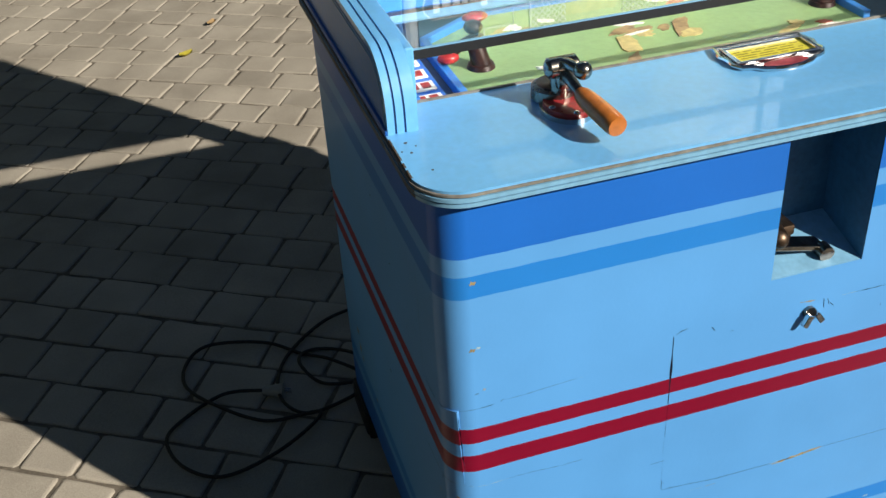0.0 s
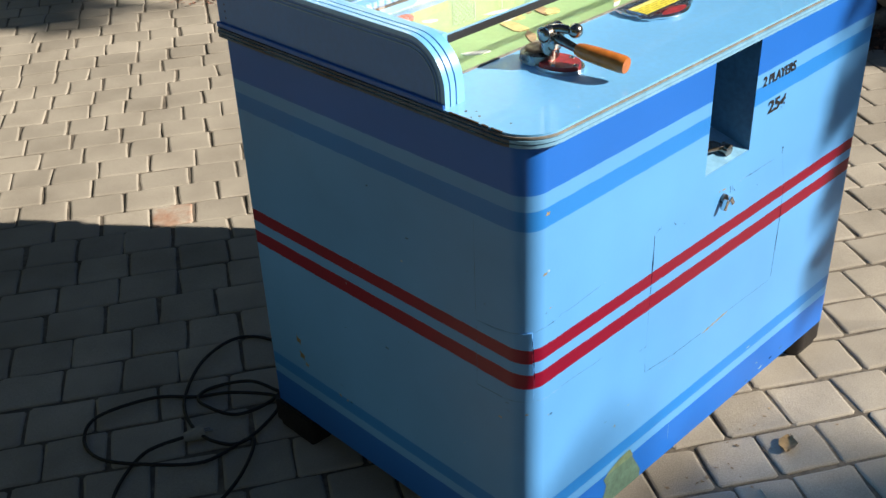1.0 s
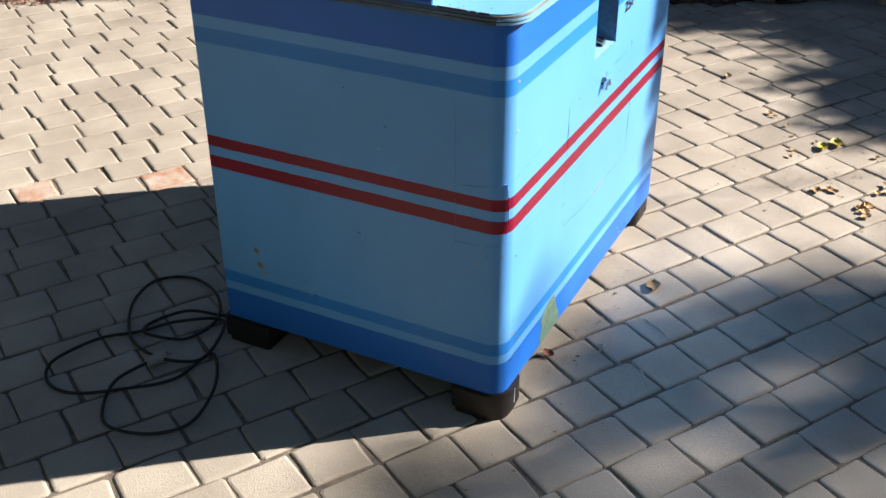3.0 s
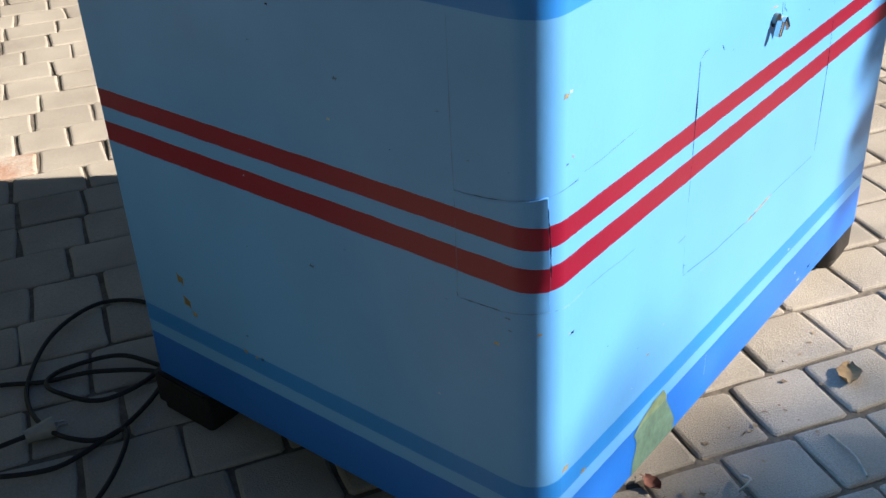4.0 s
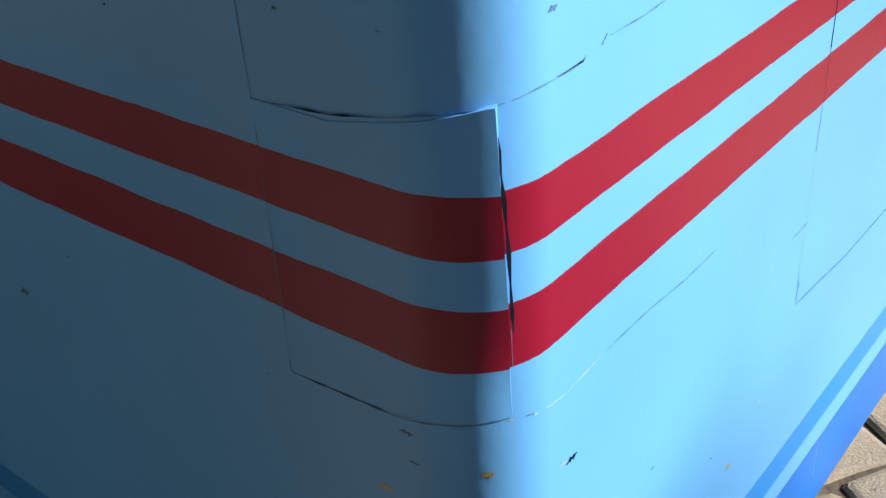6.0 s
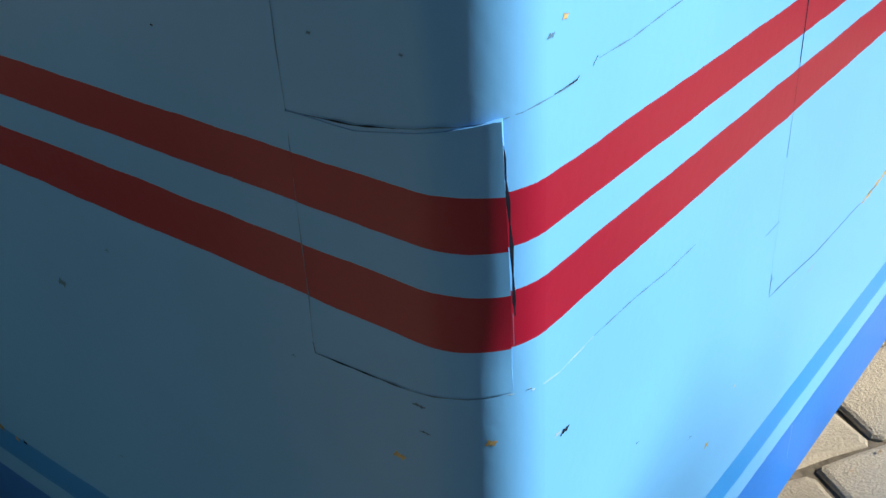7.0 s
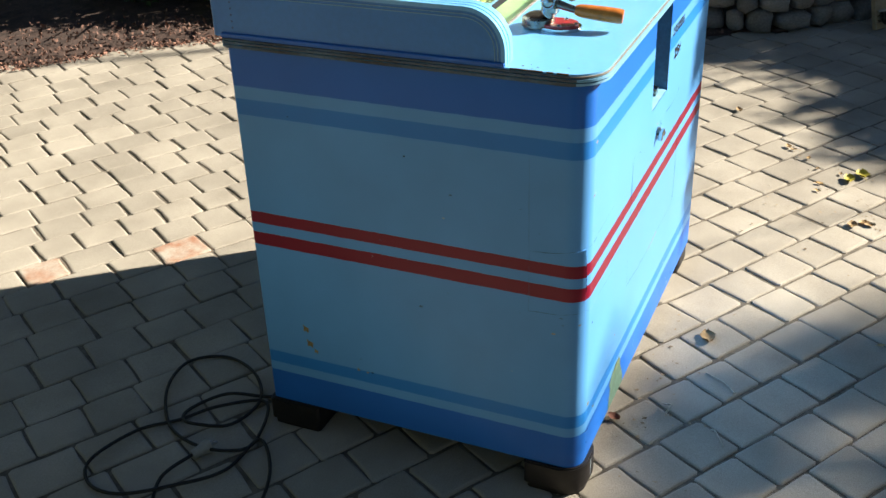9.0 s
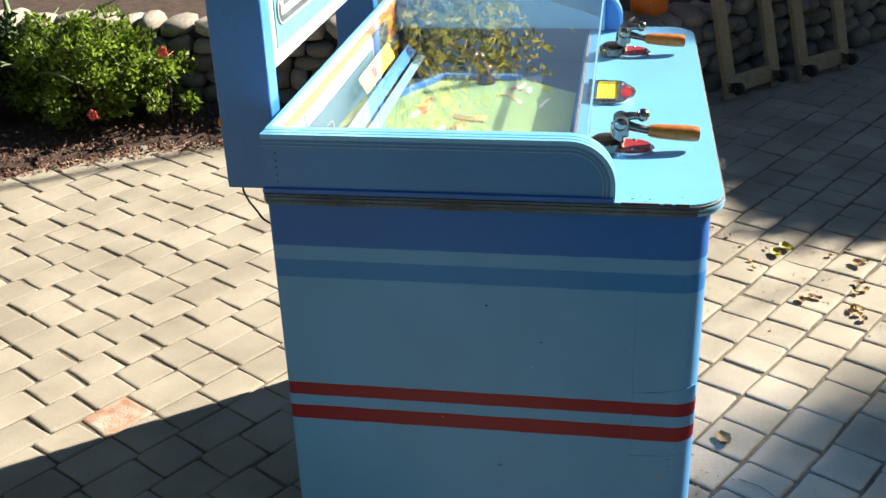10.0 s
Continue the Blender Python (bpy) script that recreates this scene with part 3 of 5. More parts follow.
# feet
for x, sx in ((0.0, 1), (W, -1)):
    for y, sy in ((0.0, 1), (D, -1)):
        bm = bmesh.new()
        a, b = sorted((x - sx * 0.008, x + sx * 0.13))
        c, d = sorted((y - sy * 0.010, y + sy * 0.125))
        rf = 0.055 if sy > 0 else 0.01
        if x == W and sy > 0:
            a, b, c, d, rf = W - 0.122, W + 0.001, 0.006, 0.13, 0.03
        prism(bm, rounded(a, b, c, d, rf, 0.01, 7), 0.018, H0 - 0.004)
        prism(bm, rounded(a + 0.003, b - 0.003, c + 0.003, d - 0.003, rf * 0.95, 0.01, 7), H0 - 0.004, H0 - 0.0005)
        prism(bm, rounded(a + 0.006, b - 0.006, c + 0.006, d - 0.006, rf * 0.85, 0.01, 7), 0.0, 0.0185)
        foot = part("foot", bm, FOOT, machine, smooth=True)
        if x == 0.0 and y == 0.0:
            bm = bmesh.new()
            box(bm, 0.056, 0.058, -0.0106, -0.0098, 0.026, 0.070)
            part("scratch", bm, PANEL, foot, "pale scratch down the foot")


# control lever


def lever():
    top = tagged(new("control_lever"), "", "")
    bm = bmesh.new()
    oval = [(0.036 * math.cos(a), -0.012 + 0.046 * math.sin(a)) for a in (2 * math.pi * i / 24 for i in range(24))]
    prism(bm, oval, 0.0, 0.007)
    part("flange", bm, CHROME, top, "chrome oval flange", smooth=True)
    bm = bmesh.new()
    prism(bm, [(x * 0.86, -0.012 + (y + 0.012) * 0.86) for x, y in oval], 0.007, 0.012)
    part("red_plate", bm, REDPAINT, top, smooth=True)
    bm = bmesh.new()
    cyl(bm, (0, 0.03, 0.004), (0, 0.03, 0.019), 0.034, 0.033, seg=24)
    cyl(bm, (0, 0.03, 0.019), (0, 0.03, 0.024), 0.033, 0.024, seg=24)
    part("drum", bm, DARKMETAL, top, smooth=True)
    bm = bmesh.new()
    cyl(bm, (0, 0.03, 0.0235), (0, 0.03, 0.0262), 0.0262, 0.022, seg=24)
    part("drum_cap", bm, BRONZE, top, "pale worn drum cap", smooth=True)
    bm = bmesh.new()
    cyl(bm, (0, 0.012, 0.01), (0, 0.010, 0.052), 0.0155, 0.0135, seg=18)
    box(bm, -0.011, 0.011, -0.010, 0.016, 0.028, 0.05, bevel=0.004)
    part("post", bm, STEEL, top, "tarnished chrome post", smooth=True)
    bm = bmesh.new()
    cyl(bm, (-0.019, 0.006, 0.056), (0.019, 0.006, 0.056), 0.0145, seg=20)
    ball(bm, (-0.019, 0.006, 0.056), 0.0125, 14, 8, s=(0.5, 1, 1))
    ball(bm, (0.019, 0.006, 0.056), 0.0125, 14, 8, s=(0.5, 1, 1))
    part("hinge", bm, STEEL, top, smooth=True)
    bm = bmesh.new()
    tube(bm, [(0.0, 0.004, 0.062), (0.003, -0.012, 0.066), (0.009, -0.026, 0.064)], lambda s: 0.009 - 0.002 * s, 12)
    ball(bm, (0.013, -0.034, 0.064), 0.0125, 16, 12)
    part("knob", bm, STEEL, top, smooth=True)
    bm = bmesh.new()
    tube(bm, [(0, 0.004, 0.052), (0.003, -0.02, 0.044), (0.006, -0.05, 0.036)], lambda s: 0.0095 - 0.003 * s, 10)
    part("collar", bm, DARKMETAL, top, smooth=True)
    for sx, sy in ((-0.024, -0.02), (0.024, -0.02), (0.0, -0.047)):
        bm = bmesh.new()
        ball(bm, (sx, sy, 0.0115), 0.005, 10, 6, s=(1, 1, 0.6))
        part("screw", bm, CHROME, top, smooth=True)
    bm = bmesh.new()
    n = 14
    a, b = Vector((0.005, -0.044, 0.0375)), Vector((0.016, -0.136, 0.029))
    rad = [0.0092, 0.0118, 0.0128, 0.0134, 0.0138, 0.0141, 0.0143, 0.0145, 0.0146, 0.0147, 0.0148, 0.0148, 0.0147, 0.0132]
    tube(bm, [a.lerp(b, i / (n - 1)) for i in range(n)], lambda s: rad[round(s * (n - 1))], 18)
    part("grip", bm, ORANGE, top, "orange plastic grip", smooth=True)
    return top


lev = lever()
lev.matrix_basis = Matrix.Translation((0.233, 0.150, 0.980))
lev.parent = machine
lev2 = copy_thing(lev, Matrix.Translation((0.887, 0.150, 0.980)))
lev2.parent = machine

OLIVE = material("faded_ink", (0.30, 0.25, 0.02), 0.5, vary=0.2)
# instruction plate between the levers
bm = bmesh.new()
tray = [(p.x, p.y) for p in (Vector(q) for q in ((0.503, 0.226), (0.500, 0.212), (0.496, 0.196), (0.501, 0.180), (0.499, 0.166), (0.508, 0.153), (0.524, 0.147), (0.535, 0.138), (0.555, 0.131), (0.5725, 0.129), (0.590, 0.131), (0.610, 0.138), (0.621, 0.147), (0.637, 0.153), (0.646, 0.166), (0.644, 0.180), (0.649, 0.196), (0.645, 0.212), (0.642, 0.226)))]
prism(bm, tray, 0.98, 0.984)
tray_ob = part("coin_plate", bm, CHROME, machine, "chrome tray with a yellow instruction card", smooth=True)
bm = bmesh.new()
ring = [Vector((*p, 0.985)) for p in tray]
tube(bm, ring + ring[:2], 0.0035, 8)
part("rim", bm, CHROME, tray_ob, smooth=True)
part("card", boxed(0.512, 0.633, 0.164, 0.207, 0.984, 0.9855), YELLOW, tray_ob)
for x0, x1, y0, y1 in ((0.505, 0.640, 0.2075, 0.2135), (0.505, 0.640, 0.1585, 0.1635), (0.505, 0.5115, 0.1637, 0.2073), (0.6335, 0.640, 0.1637, 0.2073)):
    part("card_frame", boxed(x0, x1, y0, y1, 0.9838, 0.9905, bevel=0.0015), CHROME, tray_ob)
random.seed(5)
for i in range(5):
    y = 0.169 + i * 0.0075
    x = 0.52
    while x < 0.618:
        w = random.uniform(0.01, 0.03)
        part("text_bar", boxed(x, min(x + w, 0.626), y, y + 0.0022, 0.9855, 0.9859), OLIVE, tray_ob)
        x += w + 0.006
bm = bmesh.new()
prism(bm, [(0.5725 + 0.035 * math.cos(a), 0.1455 + 0.0115 * math.sin(a)) for a in (2 * math.pi * i / 24 for i in range(24))], 0.984, 0.9865)
part("emblem", bm, REDPAINT, tray_ob, "red oval emblem", smooth=True)

# lock with a twisted latch
bm = bmesh.new()
cyl(bm, (0.566, 0.001, 0.646), (0.566, -0.006, 0.646), 0.010, seg=16)
lock = part("lock", bm, DARKMETAL, machine, "aged metal door lock", smooth=True)
bm = bmesh.new()
box(bm, -0.0045, 0.0045, -0.016, -0.005, -0.016, 0.006, bevel=0.002, m=Matrix.Translation((0.561, 0, 0.642)) @ Matrix.Rotation(radians(25), 4, "Y"))
box(bm, -0.005, 0.005, -0.016, -0.006, -0.016, 0.004, bevel=0.002, m=Matrix.Translation((0.574, 0, 0.645)) @ Matrix.Rotation(radians(-35), 4, "Y"))
part("latch", bm, CHROME, lock)


# cracks, seams, scratches and old paint on the cabinet
def perimeter(s):
    """A plan place on the cabinet's left side, front-left corner and front; s runs from the corner's side end (0) on to the front, below zero back along the side."""
    arc = R * math.pi / 2
    if s < 0:
        return Vector((0, R - s)), Vector((-1, 0))
    if s < arc:
        a = math.pi + s / R
        n = Vector((math.cos(a), math.sin(a)))
        return Vector((R, R)) + R * n, n
    return Vector((R + s - arc, 0)), Vector((0, -1))


def ribbon(bm, pts, half, lift=0.00015):
    """A thin flake along (s, z) points on the cabinet's skin."""
    line = []
    for (s0, z0), (s1, z1) in zip(pts, pts[1:]):
        n = max(2, int(abs(s1 - s0) / 0.008))
        line += [(s0 + (s1 - s0) * i / n, z0 + (z1 - z0) * i / n) for i in range(n)]
    line.append(pts[-1])
    rows = []
    for i, (s, z) in enumerate(line):
        a, b = line[max(i - 1, 0)], line[min(i + 1, len(line) - 1)]
        d = Vector((b[0] - a[0], b[1] - a[1])).normalized()
        w = half * (0.6 + 0.4 * math.sin(3.1 * i + 1)) * (0.35 if i in (0, len(line) - 1) else 1)
        row = []
        for k in (-1, 1):
            p, nn = perimeter(s - d.y * w * k)
            p = p + nn * lift
            row.append(bm.verts.new((p.x, p.y, z + d.x * w * k)))
        rows.append(row)
    for a, b in zip(rows, rows[1:]):
        bm.faces.new((a[0], b[0], b[1], a[1]))


FRONT = R * math.pi / 2 - R
CRACK = material("crack_dark", (0.010, 0.015, 0.03), 0.9, vary=0.4, spec=0.05)
FADED = material("old_crack_blue", (0.05, 0.16, 0.33), 0.7, vary=0.4)
CHIP = material("chip_pale", (0.32, 0.48, 0.60), 0.7, vary=0.3)
TAN = material("old_orange_paint", (0.36, 0.30, 0.15), 0.7, vary=0.4, scale=80)


def crack(points, half, mat=CRACK, name="crack", lift=0.00015):
    bm = bmesh.new()
    ribbon(bm, points, half, lift)
    part(name, bm, mat, machine)


xf = lambda x: x + FRONT
PATCH0, PATCH1 = -0.0738, 0.0425


def patch_lift(s):
    """How far the mended corner piece stands off the cabinet: its free end has sprung out."""
    t = max(0.0, min(1.0, (s - 0.012) / (PATCH1 - 0.012)))
    return 0.0004 + 0.0030 * t * t


# mended corner piece under the stripes, sprung at its free end
cols = [PATCH0 + (PATCH1 - PATCH0) * i / 40 for i in range(41)]
top_edge = lambda s: 0.603 + 0.0145 * max(0.0, min(1.0, (s + 0.03) / 0.07))
low_edge = lambda s: 0.4640 + 0.010 * max(0.0, min(1.0, (s + 0.06) / 0.09))
bm = bmesh.new()
rings = []
for s in cols:
    p, n = perimeter(s)
    a, b = p + n * patch_lift(s), p - n * 0.001
    lo = low_edge(s) if s < 0.03 else 0.4740
    lean = (s - cols[0]) / (cols[-1] - cols[0])
    ring = []
    for z in [lo + (top_edge(s) - lo) * k / 10 for k in range(11)]:
        q, m = perimeter(s - 0.0022 * lean * (z - 0.545) / 0.07)
        free = max(0.0, min(1.0, (z - 0.496) / 0.03))
        q = q + m * (0.0004 + (patch_lift(s) - 0.0004) * free)
        ring.append(bm.verts.new((q.x, q.y, z)))
    for z in (top_edge(s), lo):
        ring.append(bm.verts.new((b.x, b.y, z)))
    rings.append(ring)
for p, q in zip(rings, rings[1:]):
    k = len(p)
    for i in range(k):
        bm.faces.new((p[i], q[i], q[(i + 1) % k], p[(i + 1) % k]))
bm.faces.new(rings[0]), bm.faces.new(rings[-1][::-1])
part("corner_patch", bm, PAINT, machine, "mended corner piece with a sprung edge", smooth=True)
crack([(0.0400, 0.6165), (0.0412, 0.600), (0.0428, 0.579), (0.0441, 0.556), (0.0449, 0.527), (0.0453, 0.519)], 0.0012, lift=0.0022)
crack([(0.0453, 0.519), (0.0456, 0.500)], 0.0004, FADED)
crack([(-0.0746, 0.80), (-0.0750, 0.70), (-0.0748, 0.632), (-0.0738, 0.604)], 0.0004, FADED)
crack([(-0.0738, 0.604), (-0.0739, 0.585), (-0.0740, 0.568)], 0.0006)
crack([(-0.0740, 0.568), (-0.0742, 0.53), (-0.0740, 0.500), (-0.0752, 0.473)], 0.0004, FADED, lift=0.0007)
crack([(-0.0753, 0.471), (-0.0746, 0.4638)], 0.0008, lift=0.0007)
crack([(-0.0746, 0.4638), (-0.0388, 0.4658), (-0.012, 0.4674)], 0.0006, lift=0.0007)
crack([(-0.012, 0.4674), (0.0134, 0.4721), (0.032, 0.4732)], 0.0005, FADED, lift=0.0008)
crack([(-0.0738, 0.603), (-0.0615, 0.604)], 0.0004, FADED, lift=0.0007)
crack([(-0.061, 0.604), (-0.030, 0.6061), (-0.006, 0.6105)], 0.0006, lift=0.0008)
crack([(-0.006, 0.6105), (0.0142, 0.6149), (0.0392, 0.6168)], 0.0005, FADED, lift=0.0010)
crack([(0.0424, 0.617), (0.061, 0.619), (0.0887, 0.6188)], 0.0005, FADED)
crack([(0.072, 0.6192), (0.090, 0.6195), (0.092, 0.6208)], 0.0006)
crack([(0.1035, 0.6215), (0.1075, 0.6250)], 0.0006)
crack([(0.109, 0.6235), (0.1382, 0.6234), (0.173, 0.6264), (0.22, 0.629)], 0.0005, FADED)
crack([(0.032, 0.4732), (0.0557, 0.4712)], 0.0007, CHIP, "chipped_paint")
crack([(0.052, 0.4712), (0.0557, 0.4710)], 0.0007)
crack([(0.056, 0.4695), (0.0778, 0.4668)], 0.0011, CHIP, "chipped_paint")
crack([(0.0778, 0.4664), (0.1126, 0.4691)], 0.0005, CHIP, "chipped_paint")
crack([(0.1126, 0.4690), (0.1554, 0.4688), (0.1947, 0.4657), (0.23, 0.4662)], 0.0005, FADED)
# door seams
crack([(xf(0.344), 0.660), (xf(0.344), 0.60), (xf(0.3435), 0.535)], 0.0024)
crack([(xf(0.3435), 0.535), (xf(0.3425), 0.467)], 0.0007)
crack([(xf(0.347), 0.663), (xf(0.356), 0.668), (xf(0.366), 0.669)], 0.0008)
crack([(xf(0.342), 0.461), (xf(0.3425), 0.37)], 0.0003, FADED)
crack([(xf(0.322), 0.4150), (xf(0.3445), 0.4157)], 0.0007)
crack([(xf(0.3435), 0.372), (xf(0.3437), 0.3535)], 0.0010)
crack([(xf(0.3440), 0.3520), (xf(0.384), 0.3485), (xf(0.437), 0.3425), (xf(0.54), 0.341)], 0.0006)
crack([(xf(0.396), 0.3313), (xf(0.418), 0.331)], 0.0007, CHIP, "chipped_paint")
crack([(xf(0.424), 0.331), (xf(0.442), 0.331)], 0.0009, TAN, "chipped_paint")
crack([(xf(0.545), 0.3380), (xf(0.59), 0.3425), (xf(0.636), 0.3475)], 0.0030, TAN, "chipped_paint")
crack([(xf(0.54), 0.3410), (xf(0.59), 0.3405), (xf(0.64), 0.346)], 0.0010, CHIP, "chipped_paint")
crack([(xf(0.64), 0.3470), (xf(0.80), 0.3455)], 0.0007, FADED)
crack([(xf(0.806), 0.575), (xf(0.8105), 0.504), (xf(0.8095), 0.45), (xf(0.807), 0.3535)], 0.0017)
crack([(xf(0.776), 0.676), (xf(0.782), 0.676), (xf(0.7795), 0.662)], 0.0022)
crack([(xf(0.781), 0.660), (xf(0.800), 0.60)], 0.0004, FADED)
crack([(xf(0.405), 0.661), (xf(0.410), 0.654)], 0.0020)
crack([(xf(0.549), 0.6660), (xf(0.575), 0.6637)], 0.0016, TAN, "chipped_paint")
crack([(xf(0.590), 0.663), (xf(0.592), 0.646)], 0.0020)
crack([(xf(0.597), 0.661), (xf(0.600), 0.650)], 0.0016)
crack([(xf(0.602), 0.652), (xf(0.609), 0.645)], 0.0014)
crack([(xf(0.622), 0.6605), (xf(0.645), 0.6610)], 0.0010, CHIP, "chipped_paint")
crack([(xf(0.645), 0.6606), (xf(0.70), 0.6598)], 0.0008)
crack([(xf(0.70), 0.6598), (xf(0.75), 0.660)], 0.0006, FADED)
crack([(xf(0.449), 0.155), (xf(0.447), 0.118)], 0.0011, CHIP, "chipped_paint")
crack([(0.0443, 0.1617), (0.066, 0.1560), (0.0746, 0.1534), (0.0884, 0.1524)], 0.0016)
# chips of paint: s, z, half length along, half height
for s, z, a, b, mat in ((0.085, 0.424, 0.006, 0.0028, CRACK), (0.078, 0.4265, 0.004, 0.0018, CHIP), (0.0655, 0.723, 0.0065, 0.005, TAN), (0.074, 0.7255, 0.004, 0.004, CHIP), (0.0754, 0.2227, 0.010, 0.008, TAN), (0.1177, 0.1869, 0.008, 0.006, TAN),
                        (0.070, 0.832, 0.006, 0.006, TAN), (xf(0.255), 0.273, 0.004, 0.004, TAN), (xf(0.296), 0.300, 0.003, 0.003, CHIP), (0.033, 0.444, 0.004, 0.0035, TAN), (-0.005, 0.460, 0.006, 0.0018, FADED), (-0.002, 0.444, 0.005, 0.0012, FADED),
                        (-0.021, 0.419, 0.006, 0.0035, TAN), (-0.482, 0.214, 0.003, 0.007, TAN), (-0.459, 0.212, 0.004, 0.004, TAN), (-0.611, 0.294, 0.007, 0.016, TAN), (-0.604, 0.255, 0.007, 0.018, TAN), (-0.590, 0.238, 0.005, 0.010, TAN),
                        (-0.316, 0.421, 0.006, 0.005, FADED), (-0.163, 0.628, 0.0016, 0.001, CRACK), (-0.053, 0.644, 0.002, 0.0014, FADED), (-0.001, 0.644, 0.0016, 0.001, FADED), (0.080, 0.651, 0.003, 0.0025, TAN), (0.069, 0.646, 0.004, 0.002, FADED),
                        (-0.2565, 0.643, 0.004, 0.004, CHIP), (-0.239, 0.697, 0.005, 0.004, FADED), (-0.337, 0.767, 0.003, 0.003, CRACK), (-0.447, 0.214, 0.003, 0.004, CRACK), (0.073, 0.1205, 0.004, 0.002, CRACK),
                        (xf(0.91), 0.1016, 0.010, 0.005, FADED), (xf(0.865), 0.0972, 0.010, 0.004, CRACK), (xf(0.82), 0.0929, 0.012, 0.004, CHIP), (xf(0.80), 0.117, 0.006, 0.004, CHIP), (xf(0.76), 0.088, 0.010, 0.003, FADED), (xf(0.75), 0.191, 0.008, 0.003, CHIP)):
    bm = bmesh.new()
    a, b = a * 0.7, b * 0.7
    ribbon(bm, [(s - a, z - b * 0.4), (s - a * 0.3, z + b * 0.3), (s + a * 0.4, z), (s + a, z + b * 0.5)], b, 0.0002)
    part("paint_chip", bm, mat, machine)

rng = random.Random(44)
for i in range(26):
    s, z = (rng.uniform(-0.62, -0.09), rng.uniform(0.24, 0.84)) if i < 16 else (rng.uniform(0.1, 1.05), rng.uniform(0.24, 0.66))
    a, b = rng.uniform(0.001, 0.003), rng.uniform(0.0005, 0.0012)
    bm = bmesh.new()
    ribbon(bm, [(s - a, z), (s, z + b), (s + a, z + rng.uniform(-b, b))], b, 0.0002)
    part("paint_chip", bm, rng.choice((FADED, FADED, CRACK, CHIP)), machine)

# green undercoat showing low on the front
bm = bmesh.new()
q = [(0.3115, 0.1763), (0.3255, 0.1453), (0.345, 0.112), (0.353, 0.0964), (0.352, 0.0775), (0.226, 0.0775), (0.2305, 0.104), (0.236, 0.118), (0.2377, 0.1307), (0.234, 0.1400), (0.228, 0.1495), (0.246, 0.1611), (0.280, 0.1700)]
bm.faces.new([bm.verts.new((x, -0.0006, z)) for x, z in q])
part("bare_patch", bm, material("green_undercoat", (0.12, 0.215, 0.165), 0.6, vary=0.3, scale=30), machine, "green undercoat where paint is lost")
bm = bmesh.new()
q = [(0.3115, 0.1775), (0.3235, 0.1560), (0.300, 0.1540), (0.2605, 0.1570), (0.232, 0.1520), (0.245, 0.1625), (0.282, 0.1755)]
bm.faces.new([bm.verts.new((x, -0.0010, z)) for x, z in q])
part("bare_patch", bm, material("yellow_undercoat", (0.19, 0.27, 0.16), 0.6, vary=0.3, scale=30), machine)


# lettering
def lettering(text, x, z, height, width, slant=0.1):
    cu = bpy.data.curves.new("lettering", "FONT")
    cu.body, cu.size, cu.shear, cu.offset = text, 1.0, slant, 0.03
    tmp = bpy.data.objects.new("lettering", cu)
    scene.collection.objects.link(tmp)
    dg = bpy.context.evaluated_depsgraph_get()
    me = bpy.data.meshes.new_from_object(tmp.evaluated_get(dg))
    bpy.data.objects.remove(tmp)
    co = np.array([v.co[:] for v in me.vertices])
    lo, hi = co.min(0), co.max(0)
    for v in me.vertices:
        v.co = (x + (v.co.x - lo[0]) / (hi[0] - lo[0]) * width, -0.0012, z + (v.co.y - lo[1]) / (hi[1] - lo[1]) * height)
    me.materials.clear()
    me.materials.append(INK)
    ob = new("lettering", me)
    ob.parent = machine
    ob["label"] = "black painted lettering"


lettering("2 PLAYERS", 0.667, 0.841, 0.021, 0.119, 0.0)
lettering("25\u00a2", 0.697, 0.769, 0.034, 0.065, 0.0)


# ---- power cord ----
cord = tagged(new("power_cord"), "coiled black power cord lying on the pavers", "power cord")
RUN = [(0.10, 0.74), (0.06, 0.84), (0.03, 0.93), (-0.04, 0.99), (-0.09, 0.98), (-0.10, 0.93), (-0.06, 0.86), (0.04, 0.84), (0.13, 0.91), (0.18, 1.03), (0.12, 1.11), (0.0, 1.09), (-0.11, 1.01), (-0.16, 0.91), (-0.16, 0.81), (-0.10, 0.77), (0.04, 0.82),
       (-0.02, 0.92), (-0.09, 0.99), (-0.17, 1.06), (-0.30, 1.09), (-0.36, 1.05), (-0.37, 0.96), (-0.31, 0.86), (-0.21, 0.78), (-0.09, 0.76), (-0.19, 0.67), (-0.32, 0.64), (-0.40, 0.69), (-0.43, 0.78), (-0.39, 0.85), (-0.29, 0.90), (-0.20, 0.875)]
bm = bmesh.new()
tube(bm, catmull([(x, y, 0.007 + 0.005 * (i % 3)) for i, (x, y) in enumerate(RUN)], 8), 0.0042, 8)
part("cord", bm, BLACK, cord, smooth=True)
bm = bmesh.new()
cyl(bm, (-0.200, 0.876, 0.014), (-0.155, 0.858, 0.016), 0.011, 0.018, seg=12)
plug = part("plug", bm, material("grey_plug", (0.33, 0.32, 0.29), 0.5, vary=0.2), cord, "pale grey three-pin plug", smooth=True)
for k in (-1, 1):
    bm = bmesh.new()
    box(bm, -0.009, 0.009, -0.0008, 0.0008, -0.003, 0.003, m=Matrix.Translation((-0.147, 0.855 + k * 0.005, 0.016)) @ Matrix.Rotation(radians(-30), 4, "Z"))
    part("prong", bm, CHROME, plug)


BED = [(0.2, 5.9), (0.9, 4.95), (1.4, 4.1), (1.70, 3.6), (1.88, 3.25), (2.29, 2.90), (2.49, 2.62), (2.70, 2.29), (2.80, 2.02), (2.95, 1.2), (3.2, 0.5), (3.42, 0.08)]


